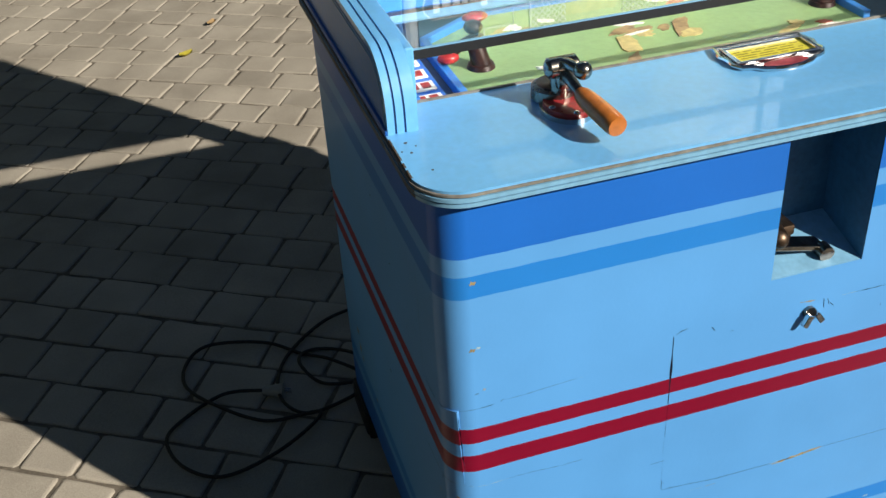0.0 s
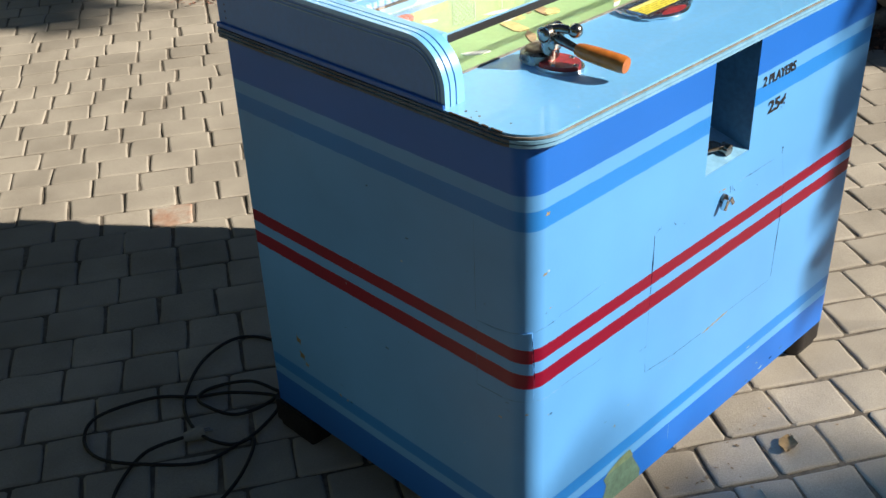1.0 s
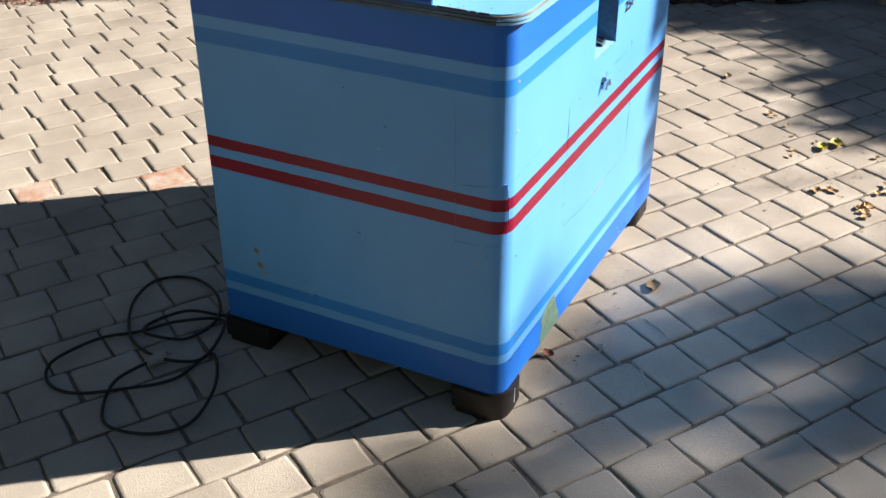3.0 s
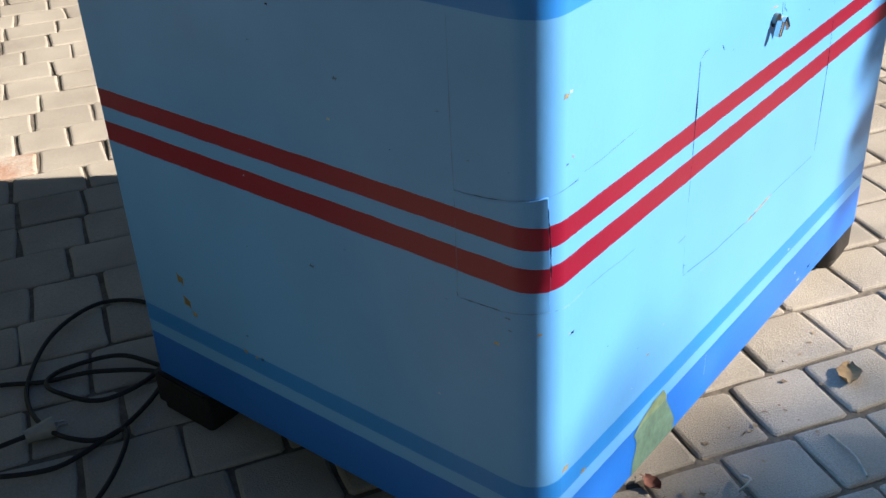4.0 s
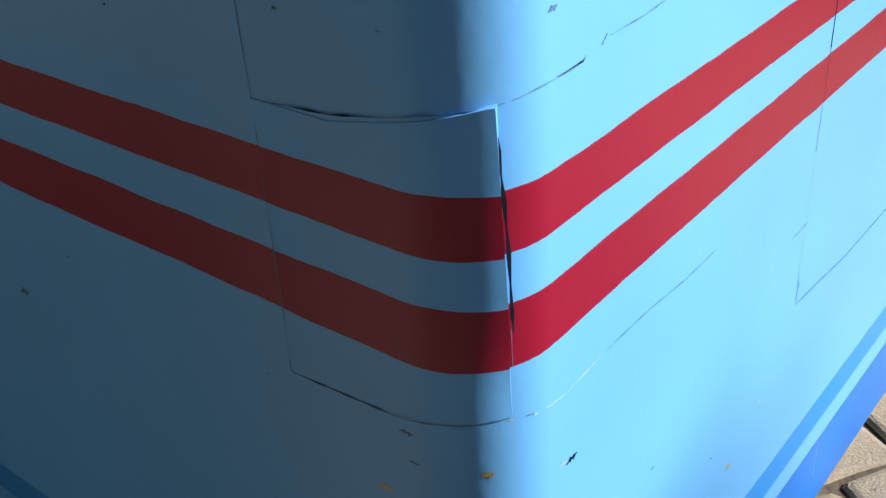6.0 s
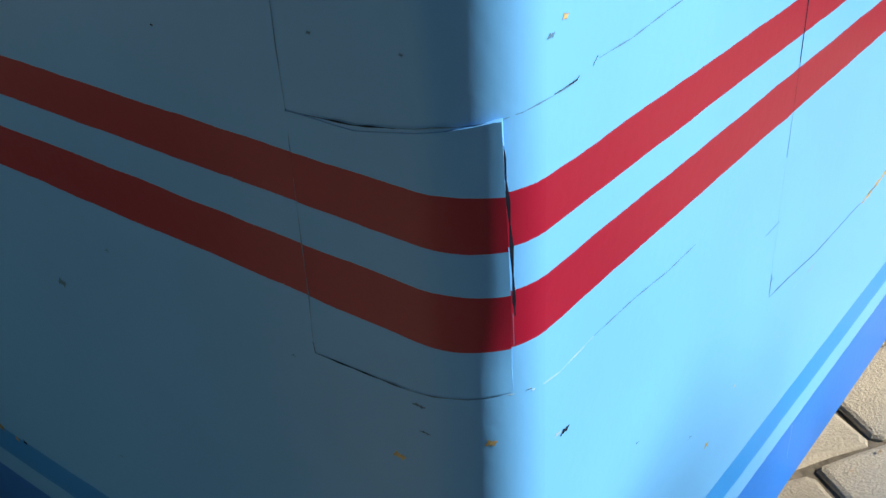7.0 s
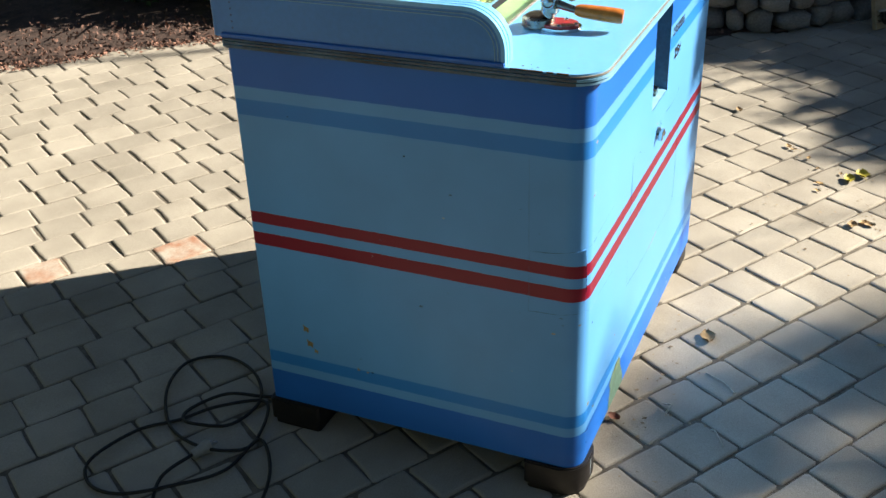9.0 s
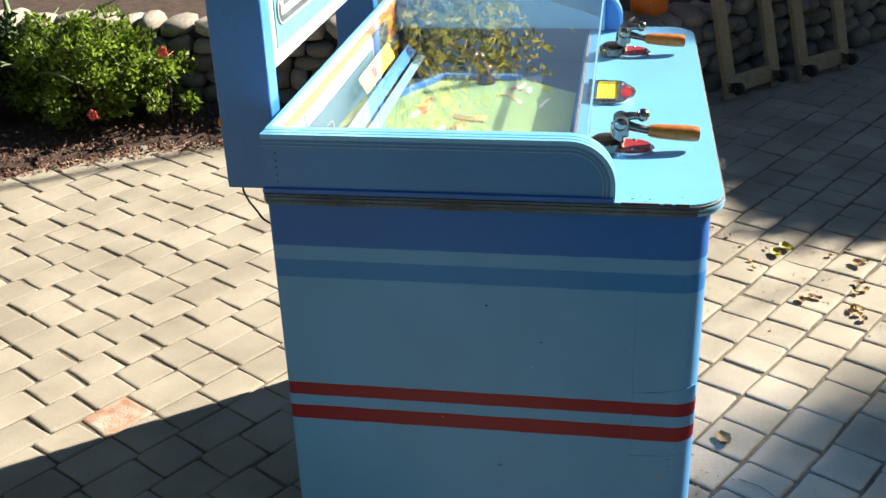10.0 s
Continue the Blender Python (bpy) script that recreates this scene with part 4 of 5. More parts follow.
def bed_x(y):
    ys = [p[1] for p in BED][::-1]
    return float(np.interp(y, ys, [p[0] for p in BED][::-1])) if y > 0.05 else 9.0


# ---- garden edge ----
def sheet(name, vs, fs, mats, parent=None, smooth=False):
    me = bpy.data.meshes.new(name)
    me.from_pydata(vs, [], fs)
    for m in mats if isinstance(mats, (list, tuple)) else [mats]:
        me.materials.append(m)
    if smooth:
        me.polygons.foreach_set("use_smooth", [True] * len(me.polygons))
    ob = new(name, me)
    if parent:
        ob.parent = parent
    return ob


WALL = [(3.75, 6.3), (3.55, 4.3), (3.42, 2.6), (3.36, 1.2), (3.42, 0.15), (3.68, -0.15), (3.98, -0.45), (4.31, -0.75), (4.85, -1.32), (6.2, -2.4)]
wall_line = [Vector((p.x, p.y)) for p in catmull([(*p, 0) for p in WALL], 12)]
# planting bed between the paving and the wall
vs, fs = [], []
rng = random.Random(8)
ys = [6.2 - 0.06 * i for i in range(104)]
cols = 26
wx = lambda y: float(np.interp(y, [p.y for p in wall_line][::-1], [p.x for p in wall_line][::-1]))
for y in ys:
    a, b = bed_x(max(y, 0.06)), wx(y) + 0.1
    for c in range(cols):
        x = a + (b - a) * c / (cols - 1)
        e = min(1, c / 3)
        vs.append((x + rng.uniform(-0.02, 0.02), y + rng.uniform(-0.02, 0.02), -0.01 + e * (0.012 + 0.03 * noise.noise((x * 2, y * 2, 1)) + 0.02 * noise.noise((x * 11, y * 11, 3)) + 0.02)))
for r in range(len(ys) - 1):
    for c in range(cols - 1):
        i = r * cols + c
        fs.append((i, i + 1, i + cols + 1, i + cols))
tagged(sheet("planting_bed", vs, fs, MULCH, smooth=True), "dark mulch bed along the stone wall", "planting bed", kind="structure")
# terrace soil behind the wall
bm = bmesh.new()
outline = [(p.x + 0.12, p.y + 0.04) for p in wall_line] + [(14, -5), (14, 12), (5, 12)]
prism(bm, outline, -0.01, 0.37)
tagged(part("terrace", bm, MULCH), "raised dark soil terrace behind the wall", "terrace", kind="structure")

# stone wall: mortar core and single stones
wall = tagged(new("stone_wall"), "low curved wall of rounded grey field stones", "wall", kind="structure")
bm = bmesh.new()
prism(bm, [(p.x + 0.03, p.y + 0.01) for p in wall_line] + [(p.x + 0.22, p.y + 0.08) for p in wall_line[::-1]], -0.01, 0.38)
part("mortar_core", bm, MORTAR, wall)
STONES = []
for k in range(12):
    bm = bmesh.new()
    bmesh.ops.create_icosphere(bm, subdivisions=2, radius=1)
    for v in bm.verts:
        n = v.co.normalized()
        v.co = Vector((n.x, n.y, n.z)) * (1 + 0.34 * noise.noise(n * 1.3 + Vector((k * 7.3, 0, 0))) + 0.16 * noise.noise(n * 3.1 + Vector((k * 3.3, 5, 0))))
        v.co = Vector([math.copysign(min(abs(c), 0.82), c) for c in v.co])
    me = bpy.data.meshes.new("stone")
    for f in bm.faces:
        f.smooth = True
    bm.to_mesh(me)
    bm.free()
    me.materials.append(STONE)
    STONES.append(me)
# lighter copy of the stone for the top course, sunlight put into its colour
CAPSTONE = material("sunlit_cap_stone", (0.36, 0.33, 0.29), 0.85, vary=0.3, scale=6, fine=45, bump=0.5, obj=0.2)
CAPS = [me.copy() for me in STONES]
for me in CAPS:
    me.materials[0] = CAPSTONE
rng = random.Random(21)
lengths = [0.0]
for a, b in zip(wall_line, wall_line[1:]):
    lengths.append(lengths[-1] + (b - a).length)


def on_wall(s):
    i = max(0, min(len(lengths) - 2, int(np.searchsorted(lengths, s)) - 1))
    f = (s - lengths[i]) / (lengths[i + 1] - lengths[i])
    p = wall_line[i].lerp(wall_line[i + 1], f)
    d = (wall_line[i + 1] - wall_line[i]).normalized()
    return p, d


z = 0.0
for h in (0.105, 0.095, 0.085, 0.085, 0.10):
    s = 1.0 + rng.random() * 0.1
    while s < lengths[-1] - 1.0:
        w = rng.uniform(0.085, 0.19) * (1.1 if z > 0.32 else 1)
        p, d = on_wall(s + w / 2)
        hh = h * rng.uniform(0.85, 1.2)
        cap = z > 0.32
        ob = new("stone", (CAPS if cap else STONES)[rng.randrange(12)])
        out = Vector((d.y, -d.x)) if d.y < 0 else Vector((-d.y, d.x))
        depth = 0.13 if cap else 0.075
        q = p - out * (rng.uniform(-0.015, 0.02) if not cap else -0.06) * -1
        m = Matrix.Translation((q.x, q.y, z + h / 2 + rng.uniform(-0.012, 0.012))) @ Matrix.Rotation(math.atan2(d.y, d.x), 4, "Z") @ Matrix.Rotation(rng.uniform(-0.25, 0.25), 4, "Y")
        ob.matrix_basis = m @ Matrix.Diagonal((w * 0.56, depth, hh * 0.58, 1))
        ob.parent = wall
        s += w
    z += h * 0.93


def leaf_cloud(places, size, rng, aim=None, fold=0.3):
    """Many small folded leaves; places: (centre, outward direction)."""
    vs, fs = [], []
    for c, n in places:
        d = (Vector((rng.gauss(0, 1), rng.gauss(0, 1), rng.gauss(0, 1))).normalized() + n * 0.8 + Vector((0, 0, 0.3))).normalized()
        t = d.cross(Vector((rng.gauss(0, 1), rng.gauss(0, 1), rng.gauss(0, 1)))).normalized()
        s = size * rng.uniform(0.6, 1.3)
        up = d.cross(t) * s * fold
        b = len(vs)
        vs += [c, c + d * s * 0.45 + t * s * 0.33 + up * 0.6, c + d * s, c + d * s * 0.45 - t * s * 0.33 + up * 0.6, c + d * s * 0.5]
        fs += [(b, b + 1, b + 4), (b + 1, b + 2, b + 4), (b + 2, b + 3, b + 4), (b + 3, b, b + 4)]
    return [tuple(v) for v in vs], fs


def shrub(label, x, y, z, rx, ry, rz, clumps, leaves, size, seed, mat, flowers=()):
    rng = random.Random(seed)
    top = tagged(new("shrub"), label, "shrub")
    bm = bmesh.new()
    places = []
    for k in range(clumps):
        d = Vector((rng.gauss(0, 1), rng.gauss(0, 1), abs(rng.gauss(0.25, 0.8)) - 0.15)).normalized()
        r = rng.uniform(0.55, 1.0)
        c = Vector((x + d.x * rx * r, y + d.y * ry * r, z + max(0.06, (0.35 + d.z * 0.65) * rz * r + rng.uniform(-0.05, 0.05))))
        base = Vector((x + rng.uniform(-0.06, 0.06), y + rng.uniform(-0.06, 0.06), z - 0.03))
        mid = base.lerp(c, 0.5) + Vector((rng.uniform(-0.05, 0.05), rng.uniform(-0.05, 0.05), 0.06))
        tube(bm, [base, mid, c], lambda s: 0.008 - 0.005 * s, 5)
        cr = rng.uniform(0.07, 0.14) * (rx + ry) * 1.1
        for i in range(leaves):
            n = Vector((rng.gauss(0, 1), rng.gauss(0, 1), rng.gauss(0, 1))).normalized()
            places.append((c + n * cr * rng.uniform(0.35, 1.0), (n + d * 0.6).normalized()))
    part("woody_base", bm, BARK, top)
    vs, fs = leaf_cloud(places, size, rng)
    sheet("foliage", vs, fs, mat, top)
    for c in map(Vector, flowers):
        bm = bmesh.new()
        for i in range(5):
            a = 2 * math.pi * i / 5
            ball(bm, c + Vector((0.004 * (i % 2), 0.015 * math.cos(a), 0.015 * math.sin(a))), 0.013, 8, 5, s=(0.5, 1, 1))
        ball(bm, c + Vector((-0.008, 0, 0)), 0.006, 6, 4)
        tube(bm, [c, c + Vector((0.05, 0, -0.03)), c + Vector((0.12, 0, -0.03))], 0.002, 5)
        part("flower", bm, FLOWER, top, "small coral-red flower")
    return top


FLOWER = material("red_petal", (0.75, 0.10, 0.09), 0.5, vary=0.2)
LEAF_DARK = material("dark_leaf", (0.035, 0.075, 0.02), 0.45, vary=0.4, scale=9, island=0.5)
shrub("bright green flowering shrub growing in the mulch bed", 3.06, 2.74, 0.02, 0.26, 0.36, 0.56, 62, 100, 0.031, 4, LEAF, [(2.86, 2.80, 0.09), (2.72, 2.554, 0.16)])
shrub("low bright green flowering shrub beside the larger one", 3.08, 2.37, 0.02, 0.22, 0.23, 0.45, 26, 85, 0.031, 9, LEAF, [(2.90, 2.25, 0.41)])
shrub("dark green leafy shrub in the planting bed", 3.02, 3.42, 0.02, 0.3, 0.40, 0.66, 70, 60, 0.045, 5, LEAF_DARK)
shrub("dark green leafy shrub in the planting bed", 2.6, 4.7, 0.02, 0.5, 0.5, 0.9, 60, 45, 0.055, 6, LEAF_DARK)


# agave with long arching blades
def agave(x, y, z, seed):
    rng = random.Random(seed)
    top = tagged(new("agave"), "grey-green agave with long arching blades", "agave")
    for k in range(22):
        a = 2 * math.pi * k / 22 + rng.uniform(-0.15, 0.15)
        lean = rng.uniform(0.25, 1.2)
        length = rng.uniform(0.45, 0.7)
        pts = []
        for i in range(7):
            t = i / 6
            r = length * (t * math.sin(lean) + 0.15 * t * t)
            pts.append((Vector((x + r * math.cos(a), y + r * math.sin(a), z + length * (t * math.cos(lean) - 0.18 * t * t))), 0.03 * (1 - t) ** 0.7 + 0.001))
        side = Vector((-math.sin(a), math.cos(a), 0))
        vs, fs = [], []
        for p, w in pts:
            vs += [tuple(p - side * w), tuple(p - Vector((0, 0, w * 0.6))), tuple(p + side * w), tuple(p + Vector((0, 0, 0.004)))]
        for i in range(6):
            for c in range(4):
                b = i * 4
                fs.append((b + c, b + (c + 1) % 4, b + 4 + (c + 1) % 4, b + 4 + c))
        sheet("blade", vs, fs, BLADE, top, smooth=True)


BLADE = material("agave_blade", (0.16, 0.22, 0.12), 0.5, vary=0.3, scale=14)
agave(3.16, 3.12, 0.2, 2)


def tree(label, x, y, z0, height, spread, crown_low, leaves, size, seed, mat, girth=0.10):
    rng = random.Random(seed)
    top = tagged(new("tree"), label, "tree")
    bm = bmesh.new()
    trunk = [Vector((x + 0.05 * math.sin(i * 1.7 + seed), y + 0.05 * math.cos(i * 1.3 + seed), z0 - 0.05 + (height * 0.8) * i / 7)) for i in range(8)]
    tube(bm, trunk, lambda s: girth * (1 - 0.8 * s) + min(0.015, girth * 0.6), 9)
    places = []
    for k in range(26):
        h = rng.uniform(crown_low, height * 0.97)
        a = rng.uniform(0, 2 * math.pi)
        r = spread * rng.uniform(0.45, 1.0) * math.sin(math.pi * (0.18 + 0.74 * (h - crown_low) / (height - crown_low))) ** 0.6
        tip = Vector((x + r * math.cos(a), y + r * math.sin(a), z0 + h))
        start = Vector((x, y, z0 + max(0.8, h - 0.6 * r - 0.2)))
        mid = start.lerp(tip, 0.5) + Vector((0, 0, 0.1))
        tube(bm, [start, mid, tip], lambda s: min(0.03, girth * 0.3) * (1 - 0.73 * s), 6)
        for c in (tip, mid.lerp(tip, 0.4), tip + Vector((rng.uniform(-0.3, 0.3), rng.uniform(-0.3, 0.3), rng.uniform(-0.2, 0.2))) * min(1, spread)):
            cr = rng.uniform(0.18, 0.36) * spread * 0.7
            for i in range(leaves):
                n = Vector((rng.gauss(0, 1), rng.gauss(0, 1), rng.gauss(0, 0.8)))
                places.append((c + n * cr * 0.5, n.normalized()))
    part("trunk", bm, BARK, top, smooth=True)
    vs, fs = leaf_cloud(places, size, rng)
    sheet("crown", vs, fs, mat, top)


def sunward(a, c):
    """A plan place by its distance towards the shade's fall (a) and across it (c)."""
    return -a * SUN_AZ.x - c * SUN_AZ.y, -a * SUN_AZ.y + c * SUN_AZ.x


# added unseen trees: they shade outlying ground and cut its bounce light
for i, (c, h, r) in enumerate(((-1.95, 6.2, 1.0), (-3.9, 6.65, 1.4))):
    tx, ty = sunward(-7.2, c)
    tree("unseen leafy tree added to shade the ground beyond view", tx, ty, 0.0, h, r, 2.65, 150, 0.13, 80 + i, TREELEAF)
for i, (c, h) in enumerate(((2.05, 3.32), (3.3, 3.43), (4.7, 3.93), (6.2, 4.1))):
    tx, ty = sunward(-7.35 if i < 2 else -8.4, c)
    tree("leafy garden tree at the edge of the yard", tx, ty, 0.0, h, 1.0, 0.5, 130, 0.13, 30 + i, TREELEAF)
# unseen trees, crowns sized to throw soft shade before the cabinet
for i, c in enumerate((-0.92, -0.50, -0.12, 0.12, 0.32)):
    tx, ty = sunward(-14.0, c)
    tree("unseen slender tree added for its high crown's soft shade", tx, ty, 0.0, (8.97, 8.91, 8.75, 8.50, 8.45)[i], 0.32, (7.53, 7.53, 7.53, 7.60, 7.60)[i], (7, 6, 10, 6, 4)[i], 0.075, 61 + i, TREELEAF, 0.05)
for i, c in enumerate((3.45, 4.0)):
    tx, ty = sunward(-7.6, c)
    tree("slender tall tree with a sparse high crown", tx, ty, 0.0, 6.75, 0.42, 5.98, 14, 0.10, 71 + i, TREELEAF, 0.04)
# added unseen crown that dims the right end of the cabinet front
tx, ty = sunward(-7.2, 1.0)
tree("unseen slender tree added for its high crown's soft shade", tx, ty, 0.0, 5.0, 0.24, 4.15, 6, 0.09, 75, TREELEAF, 0.006)
YELLOWING = material("yellowing_tree_leaf", (0.42, 0.37, 0.05), 0.5, vary=0.4, scale=2, island=0.5, tint=(0.16, 0.20, 0.03), through_light=0.6)
tree("tall sparse tree with yellowing leaves on the terrace", 6.9, 2.0, 0.37, 4.6, 1.4, 1.6, 38, 0.085, 41, YELLOWING)
tree("tall sparse tree with yellowing leaves on the terrace", 9.0, 2.6, 0.37, 5.0, 1.9, 1.2, 45, 0.11, 42, YELLOWING)

# brown hillside far beyond the terrace
vs, fs = [], []
for i in range(61):
    y = -75 + 2.5 * i
    top = max(8.0, min(19.0, 16.4 - 0.35 * (y - 4.0))) + 1.2 * noise.noise((y * 0.03, 4.0, 0.0)) + 0.5 * noise.noise((y * 0.2, 9.0, 0.0))
    for k, (x, f) in enumerate(((44, 0.0), (52, 0.55), (60, 0.9), (68, 1.0))):
        vs.append((x + 2 * noise.noise((y * 0.06, k, 2.0)), y, -0.02 + top * f))
for i in range(60):
    for k in range(3):
        b = i * 4 + k
        fs.append((b, b + 1, b + 5, b + 4))
tagged(sheet("hillside", vs, fs, material("dry_hill", (0.16, 0.10, 0.06), 0.95, vary=0.4, scale=0.6, fine=6, bump=0.5), smooth=True), "dry brown hillside beyond the garden", "hill", kind="structure")

# ---- wheeled wooden dollies against the wall ----
WOOD = material("pale_plank", (0.34, 0.27, 0.17), 0.7, vary=0.3, scale=9, fine=60)


def dolly():
    top = tagged(new("dolly"), "pale wooden furniture dolly leaning on the stone wall", "dolly", group="dollies by the wall")
    for x in (-0.20, 0.13):
        part("side_board", boxed(x, x + 0.075, -0.014, 0.014, 0.0, 0.78, bevel=0.003), WOOD, top)
    for z in (0.02, 0.70):
        part("cross_board", boxed(-0.13, 0.13, -0.012, 0.016, z + 0.01, z + 0.095, bevel=0.003), WOOD, top)
    for x in (-0.165, 0.165):
        for z in (0.06, 0.72):
            bm = bmesh.new()
            box(bm, x - 0.025, x + 0.025, -0.022, -0.014, z - 0.03, z + 0.03, bevel=0.002)
            box(bm, x - 0.018, x - 0.014, -0.055, -0.02, z - 0.02, z + 0.02)
            box(bm, x + 0.014, x + 0.018, -0.055, -0.02, z - 0.02, z + 0.02)
            caster = part("caster", bm, DARKMETAL, top)
            bm = bmesh.new()
            cyl(bm, (x - 0.012, -0.058, z - 0.012), (x + 0.012, -0.058, z - 0.012), 0.03, seg=18)
            part("wheel", bm, BLACK, caster, smooth=True)
    return top


d1 = dolly()
place = lambda ax, ay, bx, by: Matrix.Translation(((ax + bx) / 2, (ay + by) / 2, 0.002)) @ Matrix.Rotation(math.atan2(by - ay, bx - ax), 4, "Z") @ Matrix.Rotation(radians(-16), 4, "X")
d1.matrix_basis = place(3.585, -0.355, 3.87, -0.645)
copy_thing(d1, place(3.92, -0.755, 4.19, -1.03))

# ---- unseen hedges added behind the camera to cut sky light ----
HEDGE = material("clipped_hedge", (0.045, 0.065, 0.025), 0.8, vary=0.5, scale=5, fine=30, bump=1.0)
for name, a in (("hedge_west", (-5.2, -4.4, -9.0, 9.0, -0.01, 3.6)), ("hedge_north", (-4.4, 3.6, 8.0, 8.8, -0.01, 5.0)), ("hedge_south", (-4.4, 1.5, -9.0, -8.2, -0.01, 2.6))):
    tagged(part(name, boxed(*a, bevel=0.1), HEDGE), "unseen dark hedge added to hold back sky light", "hedge", kind="structure")

# added unseen hedge: a solid caster for the shade near the wall
hx, hy = sunward(-7.9, 3.1)
tagged(part("hedge_east", boxed(-1.75, 1.75, -0.45, 0.45, -0.01, 3.38, bevel=0.15, m=Matrix.Translation((hx, hy, 0)) @ Matrix.Rotation(math.atan2(SUN_AZ.x, -SUN_AZ.y), 4, "Z")), HEDGE), "unseen hedge added to cast shade on wall and pavers", "hedge", kind="structure")

# loose leaves on top of it roughen the shade's edge
rng = random.Random(91)
places = []
for k in range(44):
    s, r = rng.uniform(-1.85, 1.75), rng.uniform(0.08, 0.20)
    q = Vector((hx - s * SUN_AZ.y - 0.2 * SUN_AZ.x, hy + s * SUN_AZ.x - 0.2 * SUN_AZ.y, 3.31 + rng.uniform(0.0, 0.15) + (0.22 if s > -0.6 else 0.0)))
    for i in range(150):
        n = Vector((rng.gauss(0, 1), rng.gauss(0, 1), rng.gauss(0, 1)))
        places.append((q + n * r * 0.5, n.normalized()))
vs, fs = leaf_cloud(places, 0.075, rng)
sheet("foliage", vs, fs, TREELEAF, bpy.data.objects["hedge_east"])

# ---- pots on the wall ----
def pot(name, label, x, y, z, r0, r1, h, mat):
    bm = bmesh.new()
    prof = [(r0, 0), (r1 * 0.97, h * 0.86), (r1 * 1.08, h * 0.86), (r1 * 1.08, h), (r1 * 0.95, h), (r1 * 0.9, h * 0.8), (0.001, h * 0.78)]
    rings = [[bm.verts.new((x + r * math.cos(a), y + r * math.sin(a), z + zz)) for a in (2 * math.pi * i / 24 for i in range(24))] for r, zz in [(0.001, 0)] + prof]
    for a, b in zip(rings, rings[1:]):
        for i in range(24):
            bm.faces.new((a[i], a[(i + 1) % 24], b[(i + 1) % 24], b[i]))
    tagged(part(name, bm, mat, smooth=True), label, "pot")


pot("flower_pot", "orange plastic flower pot standing on the wall", 3.64, 0.04, 0.415, 0.085, 0.11, 0.2, material("orange_pot", (0.75, 0.17, 0.02), 0.45, vary=0.15))
pot("flower_pot", "dark glazed flower pot standing on the wall", 3.92, -0.30, 0.415, 0.09, 0.12, 0.2, material("dark_glaze", (0.04, 0.03, 0.06), 0.25, vary=0.3))


# ---- fallen leaves and twigs ----
DRY = material("dry_leaf", (0.55, 0.36, 0.17), 0.75, vary=0.5, scale=40, obj=0.35)
YELLOWLEAF = material("yellow_leaf", (0.45, 0.38, 0.04), 0.6, vary=0.4, scale=40)


def dry_leaf(x, y, size, turn, seed, mat, label):
    rng = random.Random(seed)
    vs, fs = [], []
    n = 9
    for i in range(n):
        t = i / (n - 1)
        w = size * 0.36 * math.sin(math.pi * (0.06 + 0.9 * t)) ** 0.8
        lift = size * 0.10 * (2 * t - 1) ** 2 + 0.001
        for k in (-1, -0.4, 0.4, 1):
            curl = abs(k) ** 1.5 * size * 0.16
            vs.append(((t - 0.5) * size, k * w * rng.uniform(0.8, 1.15), lift + curl + rng.uniform(-0.001, 0.002)))
    for i in range(n - 1):
        for c in range(3):
            b = i * 4 + c
            fs.append((b, b + 1, b + 5, b + 4))
    b = len(vs)
    vs += [(size * 0.48, -0.001, size * 0.1), (size * 0.48, 0.001, size * 0.1), (size * 0.8, 0.001, size * 0.02 + 0.002), (size * 0.8, -0.001, size * 0.02 + 0.002)]
    fs.append((b, b + 1, b + 2, b + 3))
    ob = sheet("fallen_leaf", vs, fs, mat, smooth=True)
    ob.matrix_basis = Matrix.Translation((x, y, 0.0015)) @ Matrix.Rotation(radians(turn), 4, "Z")
    tagged(ob, label, "leaf", group="fallen leaves")


DRYLABEL = "curled dry brown leaf fallen on the pavers"
dry_leaf(0.719, -0.142, 0.055, 20, 1, DRY, DRYLABEL)
dry_leaf(0.300, 0.002, 0.034, 70, 2, material("red_leaf", (0.30, 0.12, 0.08), 0.7, vary=0.4, scale=60), "small reddish dry leaf by the cabinet")
for i, (x, y, s) in enumerate(((1.51, -0.44, 0.055), (1.53, -0.49, 0.05), (1.54, -0.47, 0.04), (1.79, -0.66, 0.07), (1.82, -0.69, 0.05), (1.47, -0.59, 0.05), (1.47, -0.61, 0.06),
                               (1.43, -0.6, 0.045), (1.45, -0.58, 0.04), (1.65, -0.64, 0.045), (1.6, -0.65, 0.05), (1.58, -0.62, 0.04), (1.79, -0.31, 0.03), (1.91, -0.29, 0.025),
                               (2.07, -0.17, 0.04), (2.05, -0.19, 0.03), (1.99, -0.25, 0.03), (1.73, -0.31, 0.03), (1.85, -0.58, 0.035), (1.89, -0.37, 0.025), (1.9, -0.65, 0.03),
                               (1.4, -0.61, 0.05), (2.37, 0.06, 0.05), (0.84, -0.57, 0.025))):
    dry_leaf(x, y, s * 0.75, i * 67, 10 + i, DRY, DRYLABEL)
dry_leaf(1.85, -0.40, 0.055, 15, 3, YELLOWLEAF, "yellow fallen leaf on the pavers")
dry_leaf(1.90, -0.44, 0.06, 200, 4, YELLOWLEAF, "yellow-green fallen leaf on the pavers")
for i, (x, y) in enumerate(((0.16, 3.61), (-0.02, 3.30), (0.39, 3.80))):
    dry_leaf(x, y, 0.05, i * 50, 60 + i, DRY, DRYLABEL)
dry_leaf(-0.155, 3.0, 0.06, 30, 66, YELLOWLEAF, "yellow fallen leaf on the pavers")
